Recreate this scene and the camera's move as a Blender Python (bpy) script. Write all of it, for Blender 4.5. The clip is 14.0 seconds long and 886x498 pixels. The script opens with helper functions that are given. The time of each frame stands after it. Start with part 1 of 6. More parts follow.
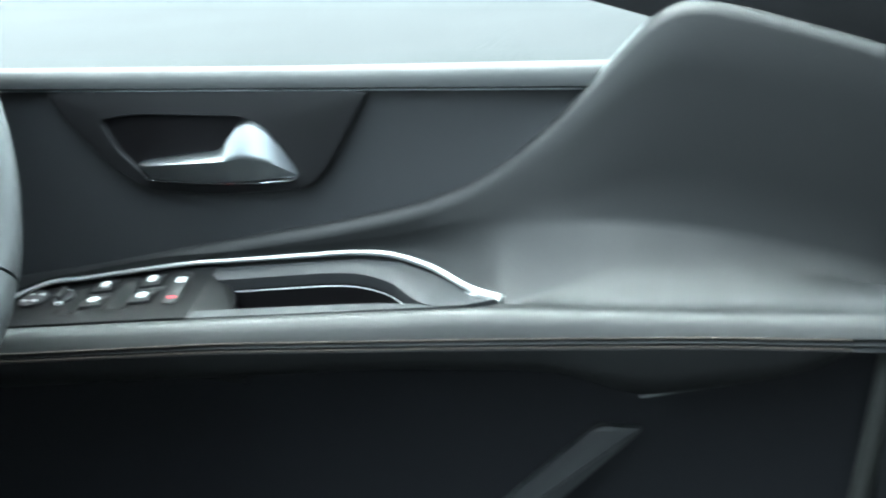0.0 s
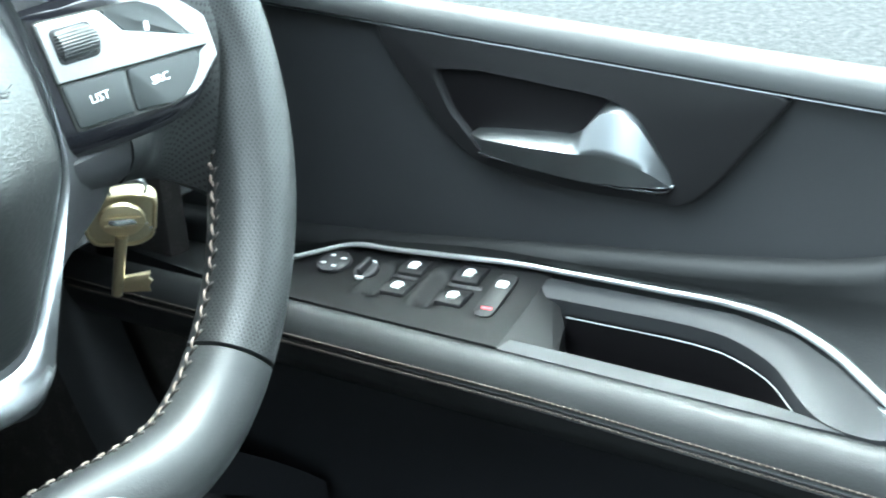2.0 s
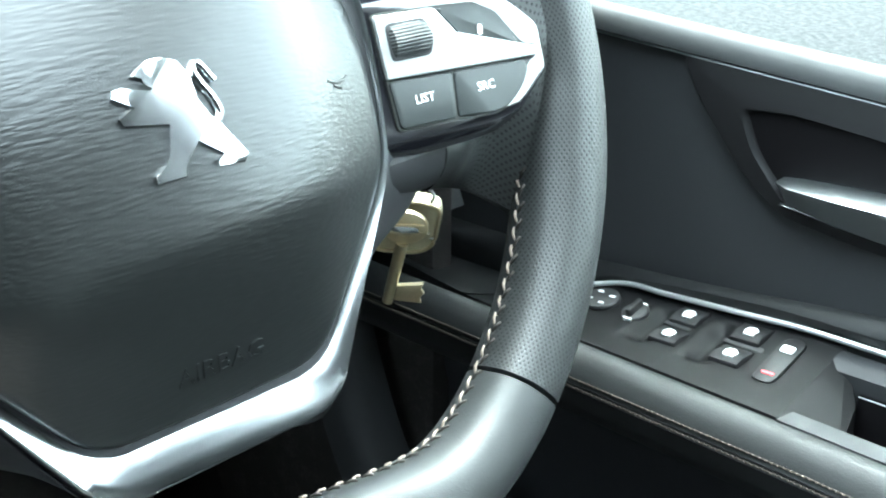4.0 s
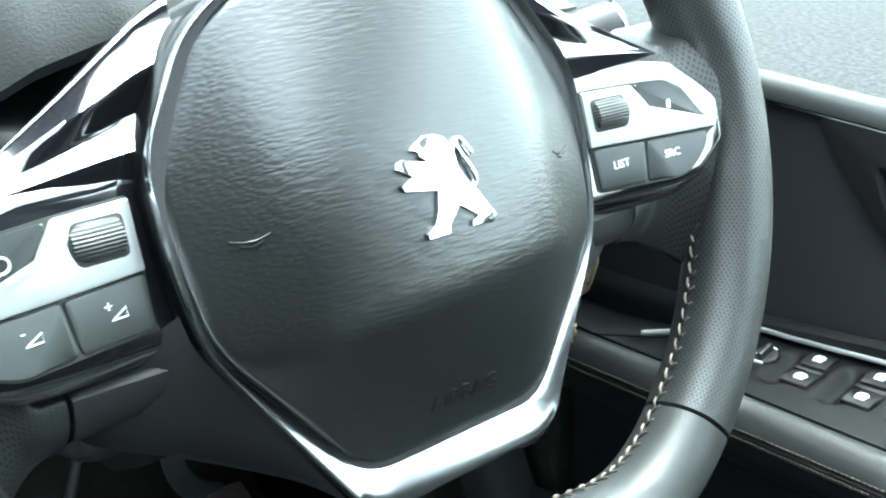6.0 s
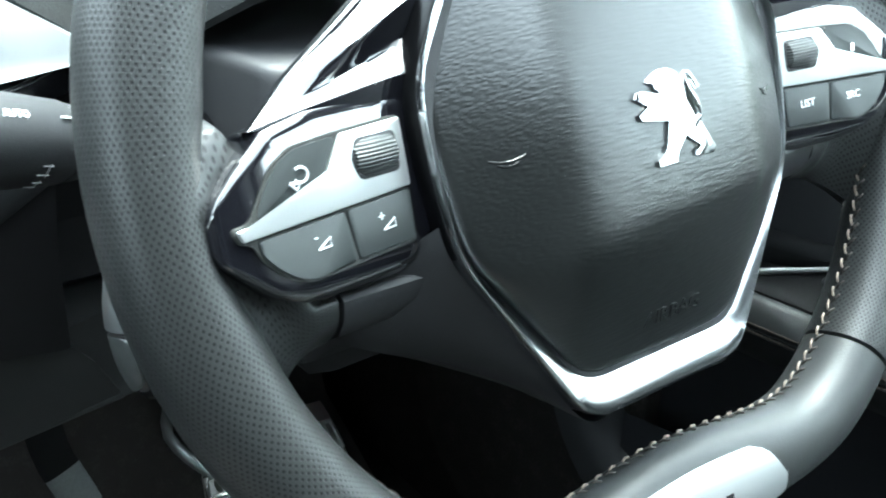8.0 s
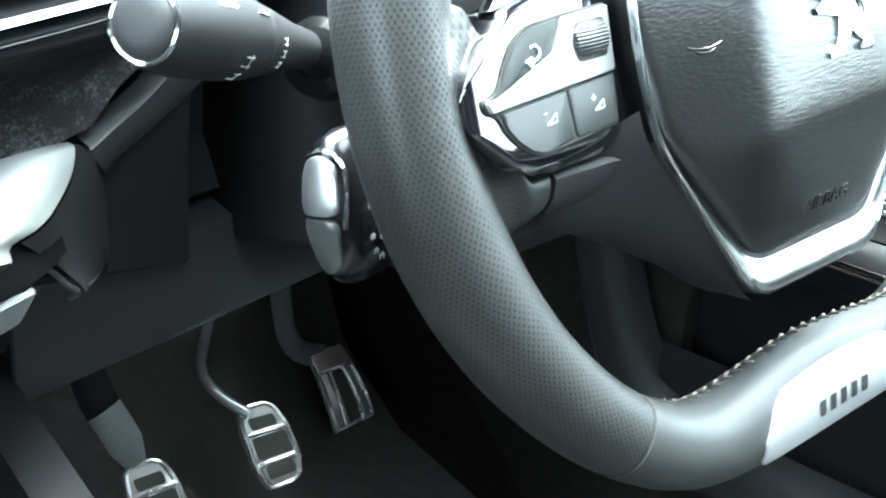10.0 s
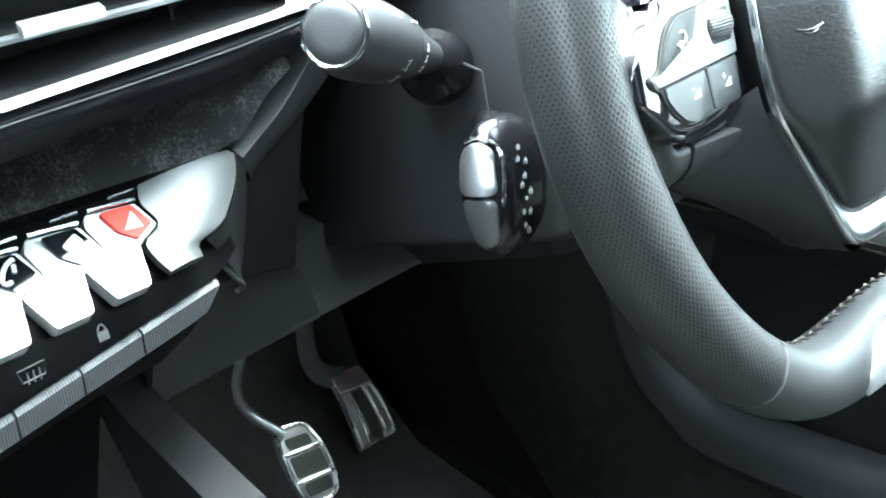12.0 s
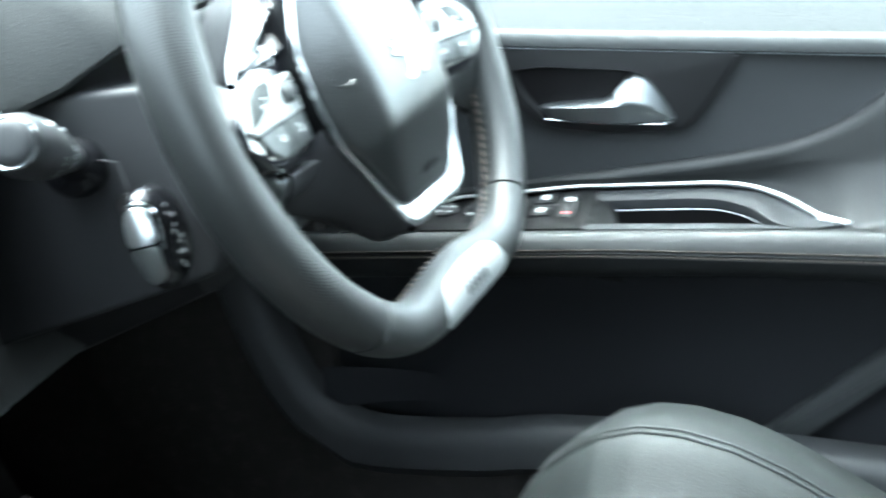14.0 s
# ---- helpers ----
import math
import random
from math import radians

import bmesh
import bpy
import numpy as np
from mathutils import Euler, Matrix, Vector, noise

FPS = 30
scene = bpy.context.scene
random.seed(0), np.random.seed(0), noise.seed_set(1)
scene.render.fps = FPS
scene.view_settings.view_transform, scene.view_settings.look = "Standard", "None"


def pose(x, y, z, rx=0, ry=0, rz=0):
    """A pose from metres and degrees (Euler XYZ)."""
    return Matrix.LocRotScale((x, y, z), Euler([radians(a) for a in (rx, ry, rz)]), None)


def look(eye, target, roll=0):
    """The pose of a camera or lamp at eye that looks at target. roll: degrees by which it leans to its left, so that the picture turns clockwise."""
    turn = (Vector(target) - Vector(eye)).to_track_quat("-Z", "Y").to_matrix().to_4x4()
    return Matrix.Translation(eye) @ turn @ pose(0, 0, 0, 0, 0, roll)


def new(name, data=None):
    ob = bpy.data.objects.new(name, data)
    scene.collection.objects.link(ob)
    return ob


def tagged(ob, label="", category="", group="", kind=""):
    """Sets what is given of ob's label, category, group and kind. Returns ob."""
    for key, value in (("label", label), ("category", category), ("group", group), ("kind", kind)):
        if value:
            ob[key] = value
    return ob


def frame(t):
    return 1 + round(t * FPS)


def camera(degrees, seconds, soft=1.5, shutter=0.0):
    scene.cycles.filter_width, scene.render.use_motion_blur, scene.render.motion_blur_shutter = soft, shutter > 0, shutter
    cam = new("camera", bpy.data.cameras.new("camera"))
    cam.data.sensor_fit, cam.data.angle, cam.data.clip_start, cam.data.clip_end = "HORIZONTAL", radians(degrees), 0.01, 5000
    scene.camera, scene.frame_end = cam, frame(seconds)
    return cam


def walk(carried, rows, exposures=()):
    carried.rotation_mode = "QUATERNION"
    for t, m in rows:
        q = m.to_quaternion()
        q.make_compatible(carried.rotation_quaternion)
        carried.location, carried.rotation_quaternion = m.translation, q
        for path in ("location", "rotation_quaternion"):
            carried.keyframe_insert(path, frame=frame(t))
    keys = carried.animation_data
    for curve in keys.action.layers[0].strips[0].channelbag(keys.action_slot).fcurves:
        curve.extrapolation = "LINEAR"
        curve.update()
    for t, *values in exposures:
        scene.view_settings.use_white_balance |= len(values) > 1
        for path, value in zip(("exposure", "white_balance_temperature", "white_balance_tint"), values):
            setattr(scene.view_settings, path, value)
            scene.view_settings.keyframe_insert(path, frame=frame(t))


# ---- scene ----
cam = camera(44.4, 14.0, soft=2.0, shutter=0.45)
PATH = [
    (0, (-0.1009, 0.1838, 1.1174), (-0.3381, 1.1000, 0.7944), -3.49),
    (0.5, (-0.0972, 0.2742, 1.1754), (-0.4768, 1.1065, 0.7713), -6.36),
    (1, (-0.1435, 0.3247, 1.1768), (-0.5741, 1.1199, 0.7498), -4.21),
    (1.5, (-0.1746, 0.3612, 1.1714), (-0.6417, 1.1250, 0.7259), -2.58),
    (2, (-0.1939, 0.3881, 1.1652), (-0.6920, 1.1188, 0.6982), -1.70),
    (2.5, (-0.2181, 0.3972, 1.1585), (-0.7638, 1.0910, 0.6885), -2.00),
    (3, (-0.2327, 0.4005, 1.1553), (-0.8310, 1.0479, 0.6833), -1.38),
    (3.2, (-0.2366, 0.3978, 1.1514), (-0.8503, 1.0385, 0.6900), -0.49),
    (5.3, (-0.2294, 0.3583, 1.1692), (-0.9346, 0.9339, 0.7551), -1.14),
    (5.5, (-0.2293, 0.3453, 1.1741), (-0.9381, 0.9187, 0.7632), -0.87),
    (6, (-0.2313, 0.3261, 1.1775), (-0.9462, 0.8938, 0.7691), -0.46),
    (6.5, (-0.2361, 0.3081, 1.1812), (-0.9474, 0.8695, 0.7582), -0.04),
    (7, (-0.2434, 0.2900, 1.1843), (-0.9550, 0.8404, 0.7476), 0.55),
    (7.5, (-0.2445, 0.2775, 1.1826), (-0.9537, 0.8216, 0.7342), 0.70),
    (8, (-0.2516, 0.2598, 1.1830), (-0.9596, 0.7951, 0.7224), 1.17),
    (8.2, (-0.2552, 0.2534, 1.1796), (-0.9612, 0.7902, 0.7176), 1.04),
    (10.3, (-0.2760, 0.1624, 1.1647), (-0.9378, 0.7322, 0.6776), 2.65),
    (10.5, (-0.2752, 0.1526, 1.1639), (-0.9342, 0.7252, 0.6763), 2.71),
    (11, (-0.2815, 0.1310, 1.1660), (-0.9371, 0.7161, 0.6887), 1.78),
    (11.5, (-0.2842, 0.1069, 1.1660), (-0.9362, 0.7055, 0.7006), 1.00),
    (12, (-0.2860, 0.0839, 1.1663), (-0.9316, 0.6994, 0.7142), 0.21),
    (12.5, (-0.2857, 0.0612, 1.1727), (-0.9101, 0.7097, 0.7373), -0.12),
    (13, (-0.2683, 0.0220, 1.1870), (-0.8346, 0.7407, 0.7835), -0.16),
    (13.5, (-0.2503, -0.0122, 1.1865), (-0.7651, 0.7556, 0.8050), -0.66),
    (14, (-0.2033, -0.0568, 1.1895), (-0.5786, 0.7927, 0.8186), -4.31),
]
EXPOSURES = [(0.0, 4.2, 5700, -8), (1.0, 4.45, 5700, -8), (3.0, 4.65, 5750, -9), (5.5, 4.4, 5800, -9), (7.0, 4.2, 5800, -8), (8.2, 4.1, 5800, -7), (10.4, 5.0, 5800, -6), (13.0, 5.0, 5800, -6), (14.0, 4.55, 5700, -7)]
walk(cam, [(t, look(eye, target, roll)) for t, eye, target, roll in PATH], EXPOSURES)

# ---- daylight ----
world = bpy.data.worlds.new("daylight")
scene.world = world
world.use_nodes = True
wn = world.node_tree
sky = wn.nodes.new("ShaderNodeTexSky")
sky.sky_type = "NISHITA"
sky.sun_disc = False
sky.sun_elevation = radians(70)
sky.sun_rotation = radians(-56)
sky.dust_density = 4.0
pale = wn.nodes.new("ShaderNodeHueSaturation")
pale.inputs["Saturation"].default_value = 0.25
wn.links.new(sky.outputs[0], pale.inputs["Color"])
wn.links.new(pale.outputs[0], wn.nodes["Background"].inputs[0])
wn.nodes["Background"].inputs[1].default_value = 0.15

sun_data = bpy.data.lights.new("sun", "SUN")
sun_data.energy, sun_data.angle, sun_data.color = 0.6, radians(40), (1.0, 0.98, 0.95)
sun = new("sun", sun_data)
sun.matrix_world = look((0, 0, 0), (0.20, -0.30, -0.93))

# ---- helpers of this scene ----
WORLD_THINGS = {}


def thing(name, label, category, at=(0, 0, 0), matrix=None, group="", kind=""):
    """An Empty for a thing. Its parts are modelled in world metres, or, with a matrix, in its own axes."""
    ob = new(name)
    ob.empty_display_size = 0.02
    ob.matrix_basis = matrix if matrix is not None else Matrix.Translation(at)
    if matrix is None:
        WORLD_THINGS[ob] = ob.matrix_basis.inverted()
    return tagged(ob, label, category, group, kind)


def part(name, bm, material, parent=None, label="", smooth=True, sharp=40):
    me = bpy.data.meshes.new(name)
    bmesh.ops.recalc_face_normals(bm, faces=bm.faces[:])
    limit = radians(sharp)
    for f in bm.faces:
        f.smooth = smooth
    for e in bm.edges:
        if len(e.link_faces) == 2 and e.calc_face_angle(0) > limit:
            e.smooth = False
    bm.to_mesh(me)
    bm.free()
    me.materials.append(material)
    ob = new(name, me)
    if parent is not None:
        ob.parent = parent
        if parent in WORLD_THINGS:
            ob.matrix_parent_inverse = WORLD_THINGS[parent]
    return tagged(ob, label)


def loft(rows, closed=False, caps=False, uv=None):
    """Rows of points, all of one length, skinned in order. closed: each row is a ring. uv(i, j) gives metres on the skin."""
    bm = bmesh.new()
    vs = [[bm.verts.new(p) for p in row] for row in rows]
    layer = bm.loops.layers.uv.new("skin") if uv else None
    n = len(rows[0])
    for i in range(len(rows) - 1):
        for j in range(n if closed else n - 1):
            k = (j + 1) % n
            f = bm.faces.new((vs[i][j], vs[i][k], vs[i + 1][k], vs[i + 1][j]))
            if uv:
                for lp, (a, b) in zip(f.loops, ((i, j), (i, j + 1), (i + 1, j + 1), (i + 1, j))):
                    lp[layer].uv = uv(a, b)
    if caps:
        bm.faces.new(vs[0][::-1])
        bm.faces.new(vs[-1])
    return bm


def thick(bm, depth):
    """Gives an open skin a thickness, away from its normals."""
    bmesh.ops.recalc_face_normals(bm, faces=bm.faces[:])
    bmesh.ops.solidify(bm, geom=bm.faces[:], thickness=depth)
    return bm


def box(x0, x1, y0, y1, z0, z1, bevel=0.0, seg=2):
    bm = bmesh.new()
    bmesh.ops.create_cube(bm, size=1)
    for v in bm.verts:
        v.co = ((x0 + x1) / 2 + v.co.x * (x1 - x0), (y0 + y1) / 2 + v.co.y * (y1 - y0), (z0 + z1) / 2 + v.co.z * (z1 - z0))
    if bevel:
        bmesh.ops.bevel(bm, geom=bm.edges[:], offset=bevel, segments=seg, affect="EDGES", profile=0.5)
    return bm


def prism(outline, frame_of, low, high, bevel=0.0008, seg=2, bulge=None):
    """An outline of (a, b) pairs raised from low to high; frame_of(a, b, h) gives the place."""
    bm = bmesh.new()
    bot = [bm.verts.new((a, b, low)) for a, b in outline]
    top = [bm.verts.new((a, b, high)) for a, b in outline]
    n = len(outline)
    bm.faces.new(bot[::-1])
    cap = bm.faces.new(top)
    for i in range(n):
        bm.faces.new((bot[i], bot[(i + 1) % n], top[(i + 1) % n], top[i]))
    if bevel:
        bmesh.ops.bevel(bm, geom=list(cap.edges), offset=bevel, segments=seg, affect="EDGES", profile=0.5)
    if frame_of:
        for v in bm.verts:
            v.co = frame_of(*v.co)
    return bm


def smooth_line(points, count, closed=False):
    """A Catmull-Rom line through points, with count places at even steps of length."""
    pts = [Vector(p) for p in points]
    n = len(pts)
    out = []
    spans = n if closed else n - 1
    for i in range(spans):
        if closed:
            p0, p1, p2, p3 = (pts[(i + k) % n] for k in (-1, 0, 1, 2))
        else:
            p0, p1, p2, p3 = pts[max(i - 1, 0)], pts[i], pts[i + 1], pts[min(i + 2, n - 1)]
        for k in range(12):
            t = k / 12
            out.append(0.5 * ((2 * p1) + (p2 - p0) * t + (2 * p0 - 5 * p1 + 4 * p2 - p3) * t * t + (3 * p1 - p0 - 3 * p2 + p3) * t ** 3))
    out.append(pts[0] if closed else pts[-1])
    return even(out, count, closed)


def even(pts, count, closed=False):
    pts = [Vector(p) for p in pts]
    run = [0.0]
    for a, b in zip(pts, pts[1:]):
        run.append(run[-1] + (b - a).length)
    out = []
    for i in range(count):
        s = run[-1] * i / (count if closed else count - 1)
        k = max(j for j in range(len(run) - 1) if run[j] <= s + 1e-12)
        w = (s - run[k]) / max(run[k + 1] - run[k], 1e-9)
        out.append(pts[k].lerp(pts[k + 1], w))
    return out


def round_outline(points, radius=0.003, seg=4):
    """Rounds the corners of a flat outline of (a, b) pairs."""
    out, n = [], len(points)
    for i in range(n):
        p, a, b = Vector(points[i]), Vector(points[i - 1]), Vector(points[(i + 1) % n])
        ra = min(radius, (a - p).length * 0.45)
        rb = min(radius, (b - p).length * 0.45)
        s, e = p + (a - p).normalized() * ra, p + (b - p).normalized() * rb
        for k in range(seg + 1):
            t = k / seg
            out.append(tuple((1 - t) ** 2 * s + 2 * t * (1 - t) * p + t * t * e))
    return out


def tube(points, radius, seg=10, caps=True, flat=1.0, up=(0, 0, 1)):
    """A tube along points; radius is a number or one for each point; flat squeezes it along up."""
    pts = [Vector(p) for p in points]
    rad = radius if isinstance(radius, (list, tuple)) else [radius] * len(pts)
    rows = []
    for i, p in enumerate(pts):
        d = (pts[min(i + 1, len(pts) - 1)] - pts[max(i - 1, 0)]).normalized()
        side = d.cross(Vector(up))
        if side.length < 1e-4:
            side = d.cross(Vector((1, 0, 0)))
        side.normalize()
        top = side.cross(d).normalized()
        rows.append([p + side * math.cos(a) * rad[i] + top * math.sin(a) * rad[i] * flat
                     for a in (2 * math.pi * k / seg for k in range(seg))])
    return loft(rows, closed=True, caps=caps)


def lathe(profile, axis_from, axis_to, seg=28, squash=1.0):
    """Rings of (distance along the axis 0..1, radius) round the line from axis_from to axis_to."""
    a, b = Vector(axis_from), Vector(axis_to)
    d = (b - a).normalized()
    s = d.cross(Vector((0, 0, 1))).normalized()
    u = s.cross(d)
    rows = [[a.lerp(b, t) + (s * math.cos(k) * squash + u * math.sin(k)) * r for k in (2 * math.pi * i / seg for i in range(seg))] for t, r in profile]
    return loft(rows, closed=True, caps=True)


def text_mesh(words, size):
    """Flat letters as a bmesh centred on the origin."""
    cu = bpy.data.curves.new("letters", "FONT")
    cu.body, cu.size, cu.align_x, cu.align_y, cu.extrude = words, size, "CENTER", "CENTER", size * 0.03
    cu.resolution_u = 2
    ob = bpy.data.objects.new("letters", cu)
    me = ob.to_mesh()
    bm = bmesh.new()
    bm.from_mesh(me)
    ob.to_mesh_clear()
    bpy.data.objects.remove(ob)
    bpy.data.curves.remove(cu)
    return bm


def join(*bms):
    out = bmesh.new()
    for b in bms:
        me = bpy.data.meshes.new("tmp")
        b.to_mesh(me)
        b.free()
        out.from_mesh(me)
        bpy.data.meshes.remove(me)
    return out


def moved(bm, m):
    bm.transform(m)
    return bm


# ---- materials ----
def material(name, color, rough=0.5, metal=0.0, grain=900.0, bump=0.15, vary=0.12, stains=18.0, coat=0.0, spec=0.5, rough_vary=0.06):
    """Painted, moulded or metal surface with fine grain and larger, faint wear."""
    m = bpy.data.materials.new(name)
    m.use_nodes = True
    nt = m.node_tree
    b = nt.nodes["Principled BSDF"]
    link = nt.links.new
    tc = nt.nodes.new("ShaderNodeTexCoord")
    fine = nt.nodes.new("ShaderNodeTexNoise")
    fine.inputs["Scale"].default_value, fine.inputs["Detail"].default_value = grain, 3
    big = nt.nodes.new("ShaderNodeTexNoise")
    big.inputs["Scale"].default_value, big.inputs["Detail"].default_value = stains, 5
    for t in (fine, big):
        link(tc.outputs["Object"], t.inputs["Vector"])
    add = nt.nodes.new("ShaderNodeMath")
    add.operation = "MULTIPLY_ADD"
    link(fine.outputs["Fac"], add.inputs[0])
    add.inputs[1].default_value = 0.5
    half = nt.nodes.new("ShaderNodeMath")
    half.operation = "MULTIPLY"
    link(big.outputs["Fac"], half.inputs[0])
    half.inputs[1].default_value = 0.5
    link(half.outputs[0], add.inputs[2])
    ramp = nt.nodes.new("ShaderNodeMix")
    ramp.data_type = "RGBA"
    ramp.inputs["A"].default_value = (*[c * (1 - vary) for c in color], 1)
    ramp.inputs["B"].default_value = (*[min(c * (1 + vary), 1) for c in color], 1)
    link(add.outputs[0], ramp.inputs["Factor"])
    link(ramp.outputs["Result"], b.inputs["Base Color"])
    rr = nt.nodes.new("ShaderNodeMapRange")
    rr.inputs["To Min"].default_value, rr.inputs["To Max"].default_value = max(rough - rough_vary, 0.02), rough + rough_vary
    link(big.outputs["Fac"], rr.inputs["Value"])
    link(rr.outputs["Result"], b.inputs["Roughness"])
    b.inputs["Metallic"].default_value = metal
    b.inputs["Specular IOR Level"].default_value = spec
    b.inputs["Coat Weight"].default_value = coat
    b.inputs["Coat Roughness"].default_value = 0.05
    if bump:
        bp = nt.nodes.new("ShaderNodeBump")
        bp.inputs["Strength"].default_value, bp.inputs["Distance"].default_value = bump, 0.0006
        link(fine.outputs["Fac"], bp.inputs["Height"])
        link(bp.outputs["Normal"], b.inputs["Normal"])
    return m


def leather(name, color, rough=0.45, cell=700.0, stretch=(1, 1, 1), bump=0.5, depth=0.0006, warped=0.008):
    """Pebbled hide: cells of a Voronoi field, stretched where the grain runs in wrinkles."""
    m = material(name, color, rough, bump=0.0, vary=0.15, rough_vary=0.02)
    nt = m.node_tree
    b = nt.nodes["Principled BSDF"]
    tc = nt.nodes.new("ShaderNodeTexCoord")
    mp = nt.nodes.new("ShaderNodeMapping")
    mp.inputs["Scale"].default_value = stretch
    nt.links.new(tc.outputs["Object"], mp.inputs["Vector"])
    warp = nt.nodes.new("ShaderNodeTexNoise")
    warp.inputs["Scale"].default_value = cell * 0.25
    nt.links.new(mp.outputs[0], warp.inputs["Vector"])
    mix = nt.nodes.new("ShaderNodeMix")
    mix.data_type = "VECTOR"
    mix.inputs["Factor"].default_value = warped
    nt.links.new(mp.outputs[0], mix.inputs["A"])
    nt.links.new(warp.outputs["Color"], mix.inputs["B"])
    vor = nt.nodes.new("ShaderNodeTexVoronoi")
    vor.feature = "SMOOTH_F1"
    vor.inputs["Scale"].default_value = cell
    vor.inputs["Smoothness"].default_value = 0.4
    nt.links.new(mix.outputs["Result"], vor.inputs["Vector"])
    bp = nt.nodes.new("ShaderNodeBump")
    bp.invert = True
    bp.inputs["Strength"].default_value, bp.inputs["Distance"].default_value = bump, depth
    nt.links.new(vor.outputs["Distance"], bp.inputs["Height"])
    nt.links.new(bp.outputs["Normal"], b.inputs["Normal"])
    return m


def dotted(name, color, rough, pitch, dot, depth, bump=1.0, rows_turned=45):
    """Hide or metal with rows of small pits, laid out on the skin's own metres."""
    m = material(name, color, rough, bump=0.0, vary=0.12)
    nt = m.node_tree
    b = nt.nodes["Principled BSDF"]
    uvn = nt.nodes.new("ShaderNodeUVMap")
    uvn.uv_map = "skin"
    mp = nt.nodes.new("ShaderNodeMapping")
    mp.inputs["Rotation"].default_value = (0, 0, radians(rows_turned))
    mp.inputs["Scale"].default_value = (0.8 / pitch, 1.15 / pitch, 1)
    nt.links.new(uvn.outputs[0], mp.inputs["Vector"])
    vor = nt.nodes.new("ShaderNodeTexVoronoi")
    vor.voronoi_dimensions = "2D"
    vor.inputs["Scale"].default_value = 1.0
    vor.inputs["Randomness"].default_value = 0.04
    nt.links.new(mp.outputs[0], vor.inputs["Vector"])
    pit = nt.nodes.new("ShaderNodeMapRange")
    pit.interpolation_type = "SMOOTHSTEP"
    pit.inputs["From Min"].default_value, pit.inputs["From Max"].default_value = dot * 0.4, dot
    nt.links.new(vor.outputs["Distance"], pit.inputs["Value"])
    hole = nt.nodes.new("ShaderNodeMix")
    hole.data_type = "RGBA"
    hole.inputs["A"].default_value = (*[c * 0.32 for c in color], 1)
    nt.links.new(b.inputs["Base Color"].links[0].from_socket, hole.inputs["B"])
    nt.links.new(pit.outputs["Result"], hole.inputs["Factor"])
    nt.links.new(hole.outputs["Result"], b.inputs["Base Color"])
    gloss = nt.nodes.new("ShaderNodeMapRange")
    nt.links.new(pit.outputs["Result"], gloss.inputs["Value"])
    gloss.inputs["To Min"].default_value, gloss.inputs["To Max"].default_value = 0.3, 0.6
    nt.links.new(gloss.outputs["Result"], b.inputs["Specular IOR Level"])
    bp = nt.nodes.new("ShaderNodeBump")
    bp.inputs["Strength"].default_value, bp.inputs["Distance"].default_value = bump, depth
    nt.links.new(pit.outputs["Result"], bp.inputs["Height"])
    nt.links.new(bp.outputs["Normal"], b.inputs["Normal"])
    return m


def heather(name, dark, light, scale=900.0):
    """Felted cloth with pale fibres."""
    m = material(name, dark, 0.95, bump=0.6, grain=scale, vary=0.3, spec=0.1)
    nt = m.node_tree
    b = nt.nodes["Principled BSDF"]
    tc = nt.nodes.new("ShaderNodeTexCoord")
    no = nt.nodes.new("ShaderNodeTexNoise")
    no.inputs["Scale"].default_value, no.inputs["Detail"].default_value, no.inputs["Roughness"].default_value = scale * 0.7, 4, 0.7
    nt.links.new(tc.outputs["Object"], no.inputs["Vector"])
    patch = nt.nodes.new("ShaderNodeTexNoise")
    patch.inputs["Scale"].default_value, patch.inputs["Detail"].default_value = 60, 4
    nt.links.new(tc.outputs["Object"], patch.inputs["Vector"])
    mul = nt.nodes.new("ShaderNodeMath")
    mul.operation = "MULTIPLY"
    nt.links.new(no.outputs["Fac"], mul.inputs[0])
    nt.links.new(patch.outputs["Fac"], mul.inputs[1])
    ramp = nt.nodes.new("ShaderNodeValToRGB")
    ramp.color_ramp.elements[0].position, ramp.color_ramp.elements[0].color = 0.25, (*dark, 1)
    ramp.color_ramp.elements[1].position, ramp.color_ramp.elements[1].color = 0.42, (*light, 1)
    nt.links.new(mul.outputs[0], ramp.inputs["Fac"])
    nt.links.new(ramp.outputs["Color"], b.inputs["Base Color"])
    return m


def ribbed(name, color, rough, pitch, axis=1, metal=0.0, depth=0.0006):
    """Fine straight ribs across one axis."""
    m = material(name, color, rough, metal, bump=0.0)
    nt = m.node_tree
    b = nt.nodes["Principled BSDF"]
    tc = nt.nodes.new("ShaderNodeTexCoord")
    wv = nt.nodes.new("ShaderNodeTexWave")
    wv.bands_direction = "XYZ"[axis]
    wv.inputs["Scale"].default_value = 0.314 / pitch
    nt.links.new(tc.outputs["Object"], wv.inputs["Vector"])
    bp = nt.nodes.new("ShaderNodeBump")
    bp.inputs["Strength"].default_value, bp.inputs["Distance"].default_value = 0.9, depth
    nt.links.new(wv.outputs["Fac"], bp.inputs["Height"])
    nt.links.new(bp.outputs["Normal"], b.inputs["Normal"])
    return m


